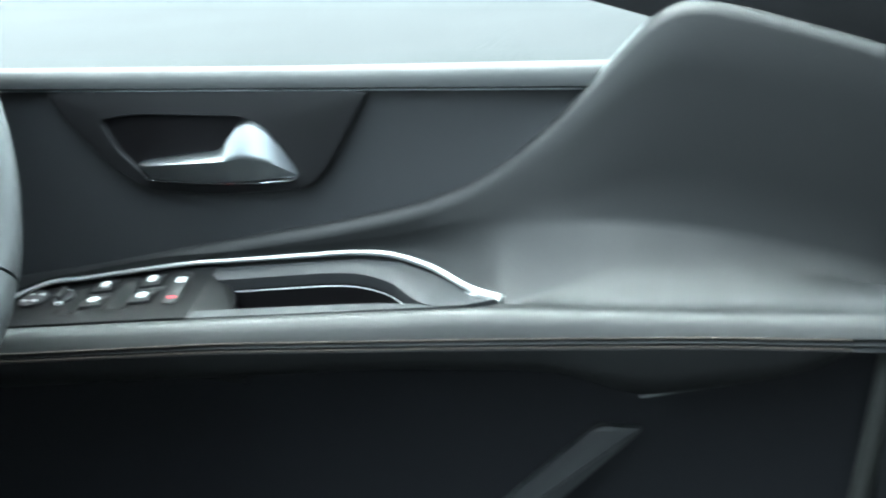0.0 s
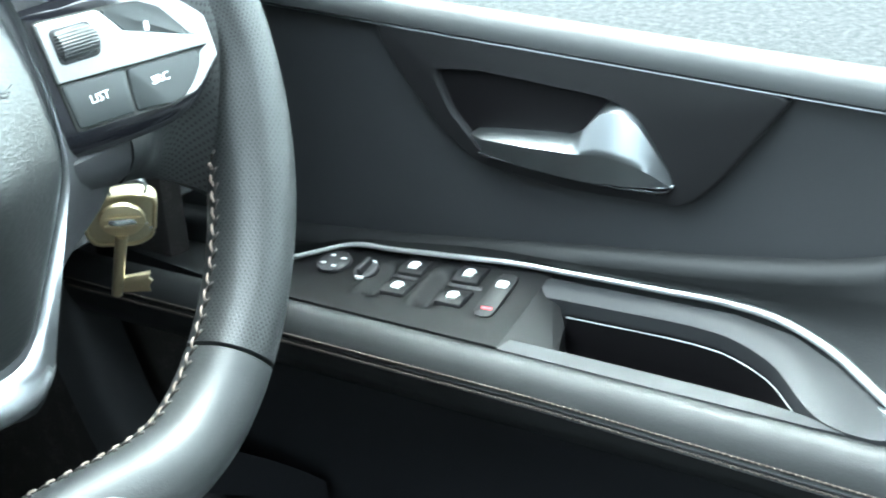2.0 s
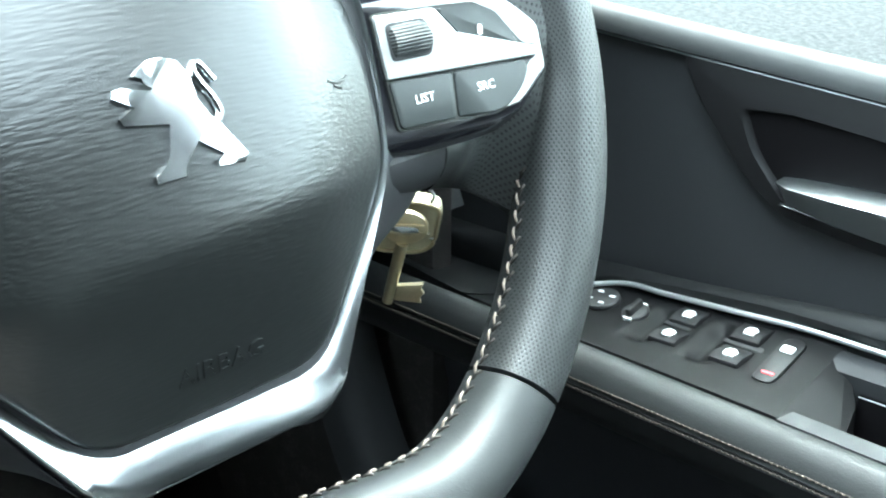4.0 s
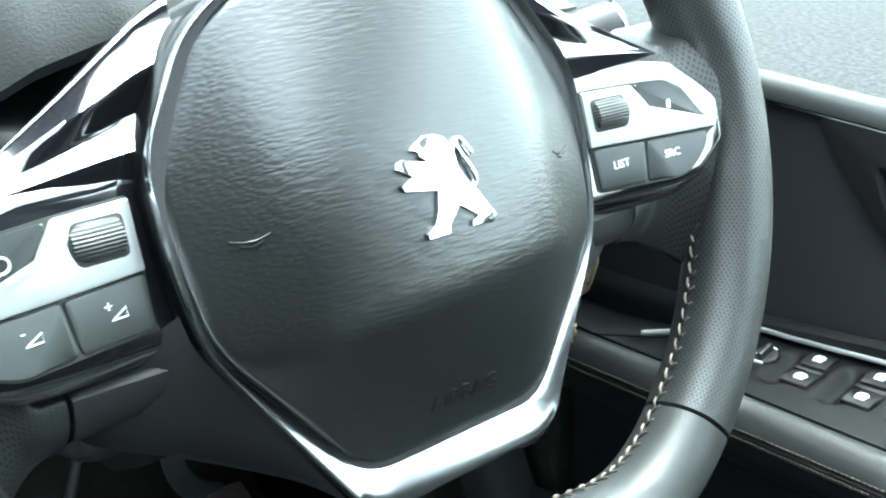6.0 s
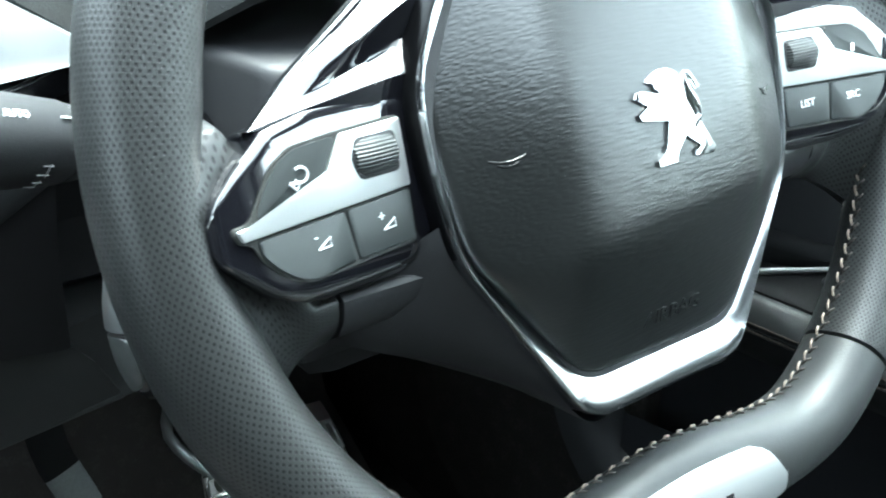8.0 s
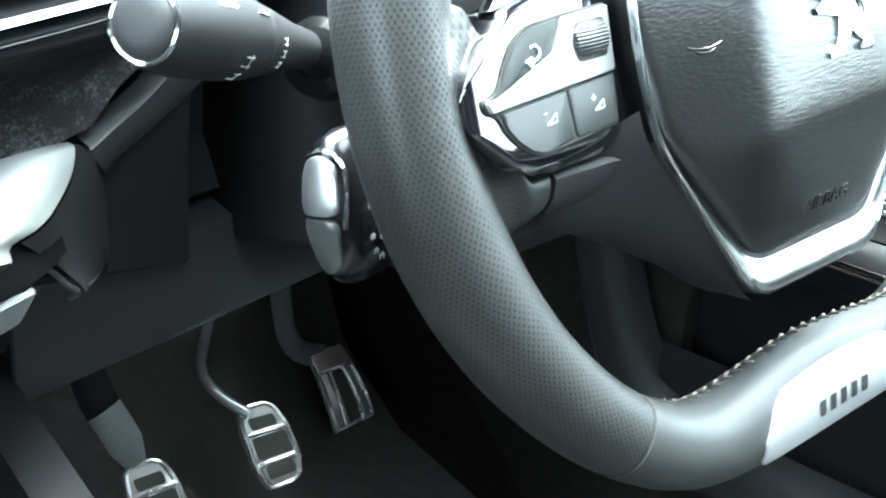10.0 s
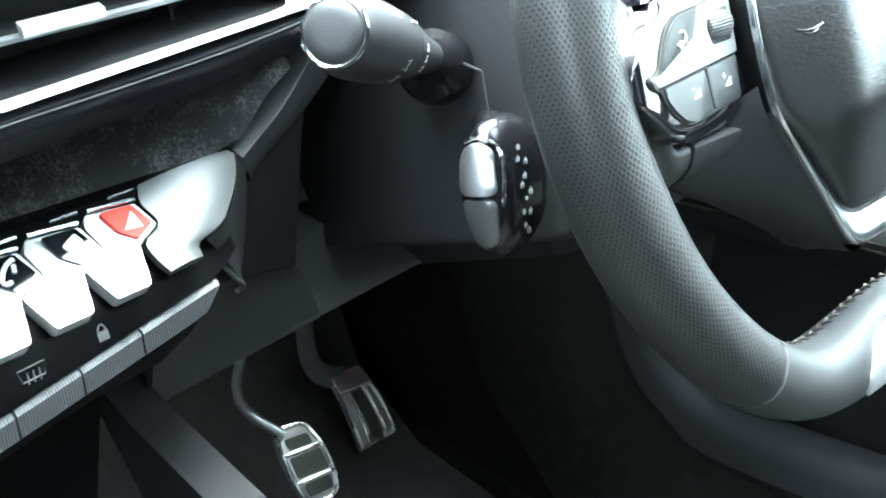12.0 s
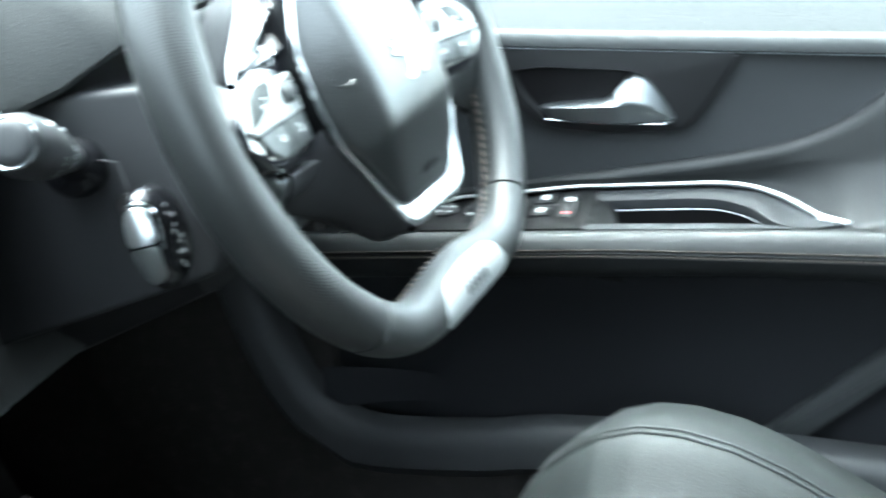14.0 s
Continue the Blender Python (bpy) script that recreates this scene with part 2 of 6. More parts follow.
RIM_LEATHER = dotted("perforated_leather", (0.0184, 0.0194, 0.0194), 0.42, 0.00165, 0.34, 0.0004, 0.25)
SMOOTH_LEATHER = leather("smooth_leather", (0.0243, 0.0257, 0.0257), 0.46, cell=1100, bump=0.2, depth=0.0003)
PAD_LEATHER = leather("airbag_grain", (0.0066, 0.0072, 0.0072), 0.30, cell=900, stretch=(0.16, 1.0, 1), bump=0.17, depth=0.0005, warped=0.0022)
PAD_LEATHER.node_tree.nodes["Principled BSDF"].inputs["Specular IOR Level"].default_value = 0.85
DASH_LEATHER = leather("dash_grain", (0.0240, 0.0252, 0.0252), 0.7, cell=800, bump=0.35)
DASH_LEATHER.node_tree.nodes["Principled BSDF"].inputs["Specular IOR Level"].default_value = 0.25
DOOR_SOFT = leather("door_soft_touch", (0.0280, 0.0290, 0.0310), 0.5, cell=1100, bump=0.25, depth=0.0004)
ARM_LEATHER = leather("armrest_leather", (0.0090, 0.0095, 0.0100), 0.55, cell=1000, bump=0.2, depth=0.0004)
ARM_LEATHER.node_tree.nodes["Principled BSDF"].inputs["Specular IOR Level"].default_value = 0.35
SEAT_LEATHER = leather("seat_leather", (0.013, 0.0145, 0.0145), 0.6, cell=700, bump=0.3)
SEAT_LEATHER.node_tree.nodes["Principled BSDF"].inputs["Specular IOR Level"].default_value = 0.25
HARD_PLASTIC = material("moulded_plastic", (0.0215, 0.0222, 0.0240), 0.52, grain=1600, bump=0.2, spec=0.35)
SHROUD_PLASTIC = material("shroud_plastic", (0.0205, 0.0205, 0.0220), 0.5, grain=1600, bump=0.2, spec=0.3)
GREY_PLASTIC = material("grey_moulded_plastic", (0.0374, 0.0391, 0.0408), 0.45, grain=1600, bump=0.2)
WELL_PLASTIC = material("well_plastic", (0.0340, 0.0335, 0.0360), 0.6, grain=1500, bump=0.2, spec=0.3)
KNEE_PLASTIC = material("knee_panel_plastic", (0.0600, 0.0610, 0.0610), 0.5, grain=1600, bump=0.2, spec=0.4)
DARK_PLASTIC = material("black_plastic", (0.019, 0.0185, 0.0200), 0.5, grain=1500, bump=0.2)
LOW_PLASTIC = material("lower_door_plastic", (0.0175, 0.0180, 0.0205), 0.6, grain=1200, bump=0.3, spec=0.15)
GLOSS_BLACK = material("piano_black", (0.006, 0.006, 0.008), 0.06, bump=0.0, coat=1.0, rough_vary=0.02)
GLOSS_BLACK.node_tree.nodes["Principled BSDF"].inputs["Coat IOR"].default_value = 2.0
SATIN_SILVER = material("satin_silver", (0.72, 0.74, 0.74), 0.32, 0.75, grain=1800, bump=0.04, vary=0.05)
CHROME = material("chrome", (0.82, 0.84, 0.85), 0.12, 1.0, bump=0.0, vary=0.04)
STRIP_SATIN = material("satin_window_strip", (0.046, 0.048, 0.049), 0.60, 0.55, grain=1500, bump=0.05, vary=0.08, spec=0.2)
DARK_SATIN = material("dark_satin_key", (0.035, 0.037, 0.037), 0.36, 0.4, grain=1800, bump=0.05)
CAP_SATIN = material("satin_grey_cap", (0.105, 0.110, 0.108), 0.36, 0.6, grain=1800, bump=0.05, vary=0.06)
BEZEL_BLACK = material("handle_bezel_black", (0.0085, 0.0082, 0.0090), 0.52, grain=1600, bump=0.15, spec=0.3)
PLATE_BLACK = material("switch_plate_black", (0.0046, 0.0046, 0.0050), 0.5, grain=1600, bump=0.15, spec=0.18)
LEVER_SATIN = material("satin_chrome_lever", (0.36, 0.38, 0.39), 0.34, 1.0, grain=1500, bump=0.04, vary=0.05)
RING_SATIN = material("satin_ring", (0.62, 0.64, 0.65), 0.2, 1.0, grain=1500, bump=0.02, vary=0.05)
# near-black colour carries the shade inside the handle recess and grab pocket
RECESS_SHADE = material("recess_shade_black", (0.0045, 0.0040, 0.0046), 0.42, bump=0.0, spec=0.25)
VENT_BLACK = material("vent_black", (0.0050, 0.0050, 0.0056), 0.7, grain=1600, bump=0.15, spec=0.1)
BRUSHED = material("brushed_trim", (0.55, 0.57, 0.58), 0.36, 1.0, grain=1500, bump=0.05, vary=0.06)
BUTTON_GREY = material("soft_grey_button", (0.0273, 0.0309, 0.0309), 0.46, grain=1800, bump=0.08, spec=0.38)
PALE_MARK = material("pale_print", (0.86, 0.87, 0.87), 0.5, bump=0.0)
STRIP_BLACK = material("gloss_strip_black", (0.0022, 0.0022, 0.0026), 0.3, bump=0.0, spec=0.15)
ICON_GREY = material("button_print", (0.55, 0.57, 0.57), 0.55, bump=0.0)
DIM_MARK = material("dim_print", (0.42, 0.43, 0.43), 0.55, bump=0.0)
RED_MARK = material("red_print", (0.75, 0.06, 0.08), 0.4, bump=0.0)
RED_KEY = material("red_translucent_key", (0.75, 0.045, 0.025), 0.5, bump=0.0, spec=0.3)
DARK_THREAD = material("dark_thread", (0.035, 0.03, 0.026), 0.8, grain=3000, bump=0.4)
RIM_THREAD = material("pale_thread", (0.25, 0.20, 0.165), 0.8, grain=3000, bump=0.4)
THREAD = material("tan_thread", (0.088, 0.070, 0.057), 0.8, grain=3000, bump=0.4)
BRASS = material("worn_brass", (0.66, 0.57, 0.38), 0.35, 1.0, grain=900, bump=0.2, vary=0.25)
FOB_GREY = material("worn_fob", (0.46, 0.41, 0.28), 0.4, 0.6, grain=600, bump=0.2, vary=0.25)
RUBBER = material("pedal_rubber", (0.020, 0.021, 0.019), 0.7, grain=900, bump=0.4)
PEDAL_RUBBER = material("pedal_insert", (0.060, 0.066, 0.054), 0.7, grain=900, bump=0.4)
CLUTCH_METAL = material("bare_clutch_arm", (0.30, 0.32, 0.315), 0.45, 0.4, grain=300, bump=0.15, vary=0.35)
PEDAL_PLATE = material("pedal_plate", (0.44, 0.42, 0.41), 0.36, 0.6, grain=700, bump=0.08, vary=0.15)
# pink in this metal imitates a reflection on the pedal's upper end
TOE_SHEEN = material("toe_metal_pink_sheen", (0.80, 0.66, 0.67), 0.30, 0.75, grain=700, bump=0.08, vary=0.15)
PEDAL_METAL = material("pedal_metal", (0.92, 0.89, 0.86), 0.27, 0.75, grain=700, bump=0.08, vary=0.15)
ARM_METAL = material("painted_pedal_arm", (0.20, 0.21, 0.21), 0.5, 0.3, grain=500, bump=0.2, vary=0.25)
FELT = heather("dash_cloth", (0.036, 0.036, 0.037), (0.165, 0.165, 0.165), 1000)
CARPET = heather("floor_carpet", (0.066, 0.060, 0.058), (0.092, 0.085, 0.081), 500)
# floor carpet again, its colour darkened for the shade on the footwell sides
SHADED_CARPET = heather("side_carpet", (0.026, 0.024, 0.023), (0.042, 0.039, 0.037), 500)
KNURL = ribbed("knurled_silver", (0.066, 0.070, 0.072), 0.46, 0.0011, 1, 0.25, depth=0.0002)
ROLLER = ribbed("ribbed_roller", (0.035, 0.038, 0.038), 0.5, 0.0011, 1, depth=0.0003)
ASPHALT = material("asphalt", (0.10, 0.10, 0.105), 0.9, grain=70, bump=0.8, vary=0.2, stains=0.8, spec=0.2)
nt = ASPHALT.node_tree
spk = nt.nodes.new("ShaderNodeTexNoise")
spk.inputs["Scale"].default_value, spk.inputs["Detail"].default_value, spk.inputs["Roughness"].default_value = 34, 7, 0.80
tco = nt.nodes.new("ShaderNodeTexCoord")
nt.links.new(tco.outputs["Object"], spk.inputs["Vector"])
chip = nt.nodes.new("ShaderNodeValToRGB")
chip.color_ramp.elements[0].position, chip.color_ramp.elements[0].color = 0.42, (0.0012, 0.0012, 0.0013, 1)
chip.color_ramp.elements[1].position, chip.color_ramp.elements[1].color = 0.64, (0.026, 0.026, 0.0265, 1)
nt.links.new(spk.outputs["Fac"], chip.inputs["Fac"])
nt.links.new(chip.outputs["Color"], nt.nodes["Principled BSDF"].inputs["Base Color"])
PRINT_GREY = material("grey_print", (0.10, 0.10, 0.10), 0.5, bump=0.0)
PANEL_BLACK = material("panel_black", (0.005, 0.005, 0.006), 0.2, bump=0.0, rough_vary=0.04)
HEADLINER = material("headliner_cloth", (0.10, 0.10, 0.10), 0.9, grain=800, bump=0.3)
BODY_PAINT = material("grey_body_paint", (0.10, 0.105, 0.11), 0.3, 0.4, bump=0.0, coat=0.6)
GLASS = bpy.data.materials.new("window_glass")
GLASS.use_nodes = True
gb = GLASS.node_tree.nodes["Principled BSDF"]
gb.inputs["Transmission Weight"].default_value, gb.inputs["Roughness"].default_value, gb.inputs["IOR"].default_value = 1.0, 0.0, 1.03
gb.inputs["Base Color"].default_value = (0.93, 0.96, 0.95, 1)

# ---- ground outside ----
bm = bmesh.new()
edge = [(-400, -400), (400, -400), (400, 400), (-400, 400)]
bm.faces.new([bm.verts.new((a, b, 0)) for a, b in edge])
tagged(part("ground", bm, ASPHALT), "grey speckled asphalt outside the car", "ground", kind="structure")

# ---- floor, firewall and shell of the car ----
bm = box(-1.32, 1.4, -0.62, 0.88, 0.30, 0.34, 0.004)
tagged(part("floor", bm, CARPET), "black carpeted floor of the footwell", "floor", kind="structure")
rows = [[(-1.30 - 0.03 * math.sin(k * 0.9), y, z) for y in np.linspace(-0.62, 0.88, 8)] for k, z in enumerate(np.linspace(0.33, 1.06, 6))]
tagged(part("firewall", thick(loft(rows), 0.02), CARPET), "dark carpeted firewall behind the pedals", "firewall", kind="structure")
rows = [[(x, y, z) for y in np.linspace(0.33, 0.80, 6)] for x, z in ((-1.29, 0.62), (-1.20, 0.42), (-1.08, 0.352), (-0.9, 0.344))]
tagged(part("toe_board", thick(loft(rows), 0.01), CARPET), "sloping black carpet under the pedals", "carpet", kind="structure")


def slab(name, bm, mat, label):
    return tagged(part(name, bm, mat), label, name.split("_")[-1], kind="structure")


# roof, pillars and side walls
rows = []
for x in np.linspace(-0.36, 1.5, 9):
    rows.append([(x, y, 1.56 - 0.10 * ((y - 0.14) / 0.75) ** 2 - 0.03 * (x - 0.2) ** 2) for y in np.linspace(-0.56, 0.84, 13)])
bm = loft(rows)
# unseen opening cut in the roof to let daylight down on the wheel
bmesh.ops.delete(bm, geom=[f for f in bm.faces if f.calc_center_median().x < 0.1 and 0.22 < f.calc_center_median().y < 0.78], context="FACES")
slab("ceiling", thick(bm, 0.03), HEADLINER, "dark cloth roof lining round an opening added for light")
for y0, y1, nm in ((0.90, 0.82, "pillar_front_right"), (-0.63, -0.55, "pillar_front_left")):
    slab(nm, tube([(-1.36, y0, 1.02), (-0.95, (y0 * 2 + y1) / 3, 1.30), (-0.34, y1, 1.53)], 0.045, 10), HARD_PLASTIC, "dark windscreen pillar trim")
for y, nm in ((0.86, "pillar_middle_right"), (-0.60, "pillar_middle_left")):
    slab(nm, tube([(0.10, y + (0.03 if y > 0 else -0.03), 0.40), (0.14, y + (0.01 if y > 0 else -0.01), 1.0), (0.26, y - (0.05 if y > 0 else -0.05), 1.52)], [0.075, 0.06, 0.05], 12), HARD_PLASTIC, "dark middle pillar with trim")
slab("wall_rear", box(1.45, 1.50, -0.63, 0.92, 0.3, 1.53, 0.01), HARD_PLASTIC, "dark rear end of the cabin")
slab("wall_left", box(-1.3, 1.45, -0.68, -0.62, 0.3, 1.06, 0.01), HARD_PLASTIC, "unseen dark wall added to block light low in the left window under the windows")
# unseen walls added over the left windows to hold back side light
slab("wall_left_front", box(-1.3, -0.45, -0.67, -0.61, 1.06, 1.50, 0.01), HARD_PLASTIC, "unseen dark wall added to block light at the left front")
slab("wall_left_window", box(-0.45, 0.28, -0.67, -0.61, 1.06, 1.17, 0.01), HARD_PLASTIC, "unseen dark wall added to block light low in the left window")
slab("wall_left_rear", box(0.28, 1.45, -0.67, -0.61, 1.06, 1.50, 0.01), HARD_PLASTIC, "unseen dark wall added to block light at the left rear")
slab("wall_right", box(0.16, 1.45, 0.88, 0.95, 0.3, 1.0, 0.01), HARD_PLASTIC, "unseen dark wall at the right rear of the cabin")
# added above the sill to keep bright sky out of the spoke reflections
slab("wall_right_rear", box(0.10, 1.45, 0.86, 0.90, 1.0, 1.50, 0.01), HARD_PLASTIC, "unseen dark wall at the right rear of the cabin")
slab("wall_kick", box(-1.34, -0.74, 0.845, 0.865, 0.30, 0.97, 0.004), SHADED_CARPET, "side wall of the footwell, carpet darkened for shade")
slab("wall_footwell_left", box(-1.34, -0.98, -0.66, -0.62, 0.30, 1.05, 0.004), CARPET, "dark left side wall of the footwell")
slab("sill_left", box(-1.3, 0.16, -0.68, -0.60, 0.28, 0.42, 0.02), HARD_PLASTIC, "dark plastic door sill")

# ---- driver's door ----
door = thing("door_1", "closed driver's door with dark soft trim and chrome strip", "car door", (-0.35, 0.92, 0.42), kind="structure")


def interp(x, xs, zs):
    return float(np.interp(x, xs, zs))


WX = [-0.80, -0.70, -0.64, -0.545, -0.445, -0.361, -0.303, -0.266, -0.231, -0.182, -0.140, -0.122, -0.09, -0.045, 0.0, 0.02]
WZ = [0.816, 0.826, 0.834, 0.850, 0.871, 0.886, 0.899, 0.912, 0.933, 0.977, 1.026, 1.036, 1.031, 1.018, 1.004, 0.996]
SX = [-0.80, -0.70, -0.655, -0.599, -0.497, -0.336, -0.300, -0.280, -0.21, -0.15, -0.09, 0.0, 0.02]
SZ = [0.79, 0.80, 0.810, 0.832, 0.852, 0.868, 0.874, 0.881, 0.892, 0.893, 0.887, 0.869, 0.862]
PX, PZ = [-0.80, -0.614, -0.425, -0.24, 0.02], [0.806, 0.824, 0.841, 0.856, 0.862]
TX, TZ = [-0.80, -0.60, -0.42, -0.23, -0.10, 0.02], [0.794, 0.814, 0.831, 0.843, 0.850, 0.853]
LX, LZ = [-0.80, -0.70, -0.474, -0.309, -0.20, -0.165, -0.145, -0.09, -0.04, -0.015, 0.02], [0.76, 0.772, 0.795, 0.812, 0.817, 0.810, 0.801, 0.812, 0.823, 0.842, 0.846]


def wave(x): return interp(x, WX, WZ)
def ledge(x): return interp(x, SX, SZ)
def plate_in(x): return interp(x, PX, PZ)
def seam_z(x): return interp(x, TX, TZ)
def under(x): return interp(x, LX, LZ)


def soft(f, x, w=0.014):
    return sum(f(x + d * w) * k for d, k in ((-1.5, 1), (-0.75, 2), (0, 3), (0.75, 2), (1.5, 1))) / 9


def smooth_step(a, b, x):
    t = min(1, max(0, (x - a) / (b - a)))
    return t * t * (3 - 2 * t)


BEZEL = round_outline([(-0.580, 0.986), (-0.564, 0.962), (-0.533, 0.929), (-0.505, 0.911), (-0.450, 0.908), (-0.377, 0.913), (-0.361, 0.931), (-0.328, 0.984)], 0.008, 3)
CUP = round_outline([(-0.536, 0.964), (-0.505, 0.968), (-0.426, 0.966), (-0.409, 0.959), (-0.386, 0.926), (-0.393, 0.920), (-0.502, 0.919), (-0.525, 0.942)], 0.006, 3)


def inside(p, poly):
    hit = False
    for (x1, y1), (x2, y2) in zip(poly, poly[1:] + poly[:1]):
        if (y1 > p[1]) != (y2 > p[1]) and p[0] < (x2 - x1) * (p[1] - y1) / (y2 - y1) + x1:
            hit = not hit
    return hit


# upper panel above the sweeping edge of the armrest shell
rows = []
for x in np.linspace(-0.86, -0.155, 150):
    w = soft(wave, x) - 0.012
    rows.append([(x, 0.892 + 0.004 * math.sin(3.0 * s) - 0.006 * s * (1 - s), w + (0.986 - w) * s) for s in np.linspace(0, 1, 34)])
bm = loft(rows)
bmesh.ops.delete(bm, geom=[f for f in bm.faces if inside((f.calc_center_median().x, f.calc_center_median().z), CUP)], context="FACES")
part("upper_panel", bm, DOOR_SOFT, door, "charcoal soft-touch upper panel")

# bezel plate round the door handle, with its recess
cz = (-0.455, 0.945)


def ring_by_angle(poly, n, centre):
    pts = []
    for k in range(n):
        a = 2 * math.pi * k / n
        d = Vector((math.cos(a), math.sin(a) * 0.5)).normalized()
        best = 0
        for (x1, y1), (x2, y2) in zip(poly, poly[1:] + poly[:1]):
            ex, ey = x2 - x1, y2 - y1
            den = d.x * ey - d.y * ex
            if abs(den) < 1e-9:
                continue
            t = ((x1 - centre[0]) * ey - (y1 - centre[1]) * ex) / den
            s = ((x1 - centre[0]) * d.y - (y1 - centre[1]) * d.x) / den
            if t > 0 and -1e-6 <= s <= 1 + 1e-6:
                best = max(best, t)
        pts.append((centre[0] + d.x * best, centre[1] + d.y * best))
    return pts


outer, inner = ring_by_angle(BEZEL, 96, cz), ring_by_angle(CUP, 96, cz)


def shrink(pts, k): return [(cz[0] + (a - cz[0]) * k, cz[1] + (b - cz[1]) * k) for a, b in pts]


rows = [[(a, 0.893, b) for a, b in outer], [(a, 0.8865, b) for a, b in outer], [(a, 0.8855, b) for a, b in shrink(outer, 0.988)], [(a, 0.8853, b) for a, b in shrink(outer, 0.972)],
        [(a, 0.8852, b) for a, b in shrink(inner, 1.07)], [(a, 0.8850, b) for a, b in shrink(inner, 1.03)], [(a, 0.8865, b) for a, b in inner], [(a, 0.890, b) for a, b in shrink(inner, 0.985)]]
part("handle_bezel", loft(rows, closed=True), BEZEL_BLACK, door, "matt black handle surround")
rows = [[(a, 0.889, b) for a, b in shrink(inner, 0.986)], [(a, 0.906, b) for a, b in shrink(inner, 0.965)], [(a, 0.919, b) for a, b in shrink(inner, 0.88)],
        [(a, 0.9235, b) for a, b in shrink(inner, 0.65)], [(a, 0.923, b) for a, b in shrink(inner, 0.02)]]
part("handle_cup", loft(rows, closed=True, caps=True), RECESS_SHADE, door, "smooth handle recess, blackened for shade")

# lever
rows = []
HX = [-0.5075, -0.497, -0.470, -0.447, -0.440, -0.434, -0.427, -0.420, -0.413, -0.405, -0.396, -0.388, -0.3855]
HT = [0.9325, 0.9345, 0.938, 0.9405, 0.9445, 0.9530, 0.9620, 0.9650, 0.9640, 0.9578, 0.9450, 0.9325, 0.9275]
HB = [0.930, 0.9225, 0.9205, 0.9200, 0.9200, 0.9200, 0.9200, 0.9203, 0.9207, 0.9212, 0.9216, 0.922, 0.924]
HR = [0.9318, 0.9325, 0.9345, 0.9360, 0.9365, 0.9370, 0.938, 0.938, 0.937, 0.935, 0.931, 0.926, 0.9245]
HY = [0.880, 0.874, 0.872, 0.872, 0.872, 0.872, 0.873, 0.874, 0.875, 0.877, 0.879, 0.882, 0.884]
for x in np.linspace(-0.5075, -0.3855, 48):
    t, b, r, y = (float(np.interp(x, HX, v)) for v in (HT, HB, HR, HY))
    rows.append([(x, 0.897, t - 0.001), (x, 0.889, t), (x, y + 0.5 * (0.888 - y), t - 0.15 * (t - r)), (x, y + 0.001, r + 0.15 * (t - r)), (x, y, r), (x, y + 0.0004, r - 0.0012),
                 (x, y + 0.0008, (r + b) / 2), (x, y + 0.0018, b + 0.0012), (x, y + 0.0036, b), (x, 0.897, b + 0.0005)])
part("handle_lever", loft(rows, closed=True, caps=True), LEVER_SATIN, door, "satin chrome door lever")
part("lever_rim", tube(smooth_line([(-0.503, 0.881, 0.9205), (-0.45, 0.8825, 0.9178), (-0.395, 0.883, 0.9195), (-0.3845, 0.884, 0.925)], 24), 0.0009, 8), CHROME, door, "thin chrome line under the lever")

# window strip and glass
strip = [(0.889, 0.9830), (0.8846, 0.9837), (0.8838, 0.9848), (0.8842, 0.9880), (0.8855, 0.9920), (0.8875, 0.9953), (0.8905, 0.9972), (0.897, 0.9978), (0.900, 0.990)]
rows = [[(x, y, z + 0.004 * max(0, (-x - 0.2)) / 0.5) for y, z in strip] for x in np.linspace(-0.90, -0.168, 30)]
part("window_strip", loft(rows, closed=True, caps=True), STRIP_SATIN, door, "satin grey strip under the window")
rows = [[(x, y, z + 0.004 * max(0, (-x - 0.2)) / 0.5) for y, z in ((0.889, 0.9820), (0.8856, 0.9822), (0.8852, 0.9826), (0.8856, 0.9831), (0.889, 0.9834))] for x in np.linspace(-0.90, -0.170, 30)]
part("strip_lip", loft(rows, closed=True, caps=True), LEVER_SATIN, door, "thin satin lower lip")
part("window_seal", box(-0.92, 0.02, 0.900, 0.909, 0.975, 0.9975, 0.002), RUBBER, door, "black felted window seal")
bm = prism(round_outline([(-0.128, 1.022), (-0.30, 1.074), (-0.30, 1.110), (-0.12, 1.072), (0.03, 1.050), (0.03, 0.99)], 0.004, 3), lambda a, b, h: Vector((a, 0.905 - h, b)), 0.0, 0.005, 0.001)
bmesh.ops.triangulate(bm, faces=[f for f in bm.faces if len(f.verts) > 4])
part("rear_window_trim", bm, BEZEL_BLACK, door, "dark trim at the rear edge of the window")
gl = part("window_glass", box(-0.95, 0.05, 0.910, 0.914, 0.980, 1.50), GLASS, door, "clear side window glass")
gl.visible_shadow = False
part("door_skin", box(-0.98, 0.06, 0.925, 0.96, 0.40, 0.966, 0.01), BODY_PAINT, door, "grey painted outer skin")

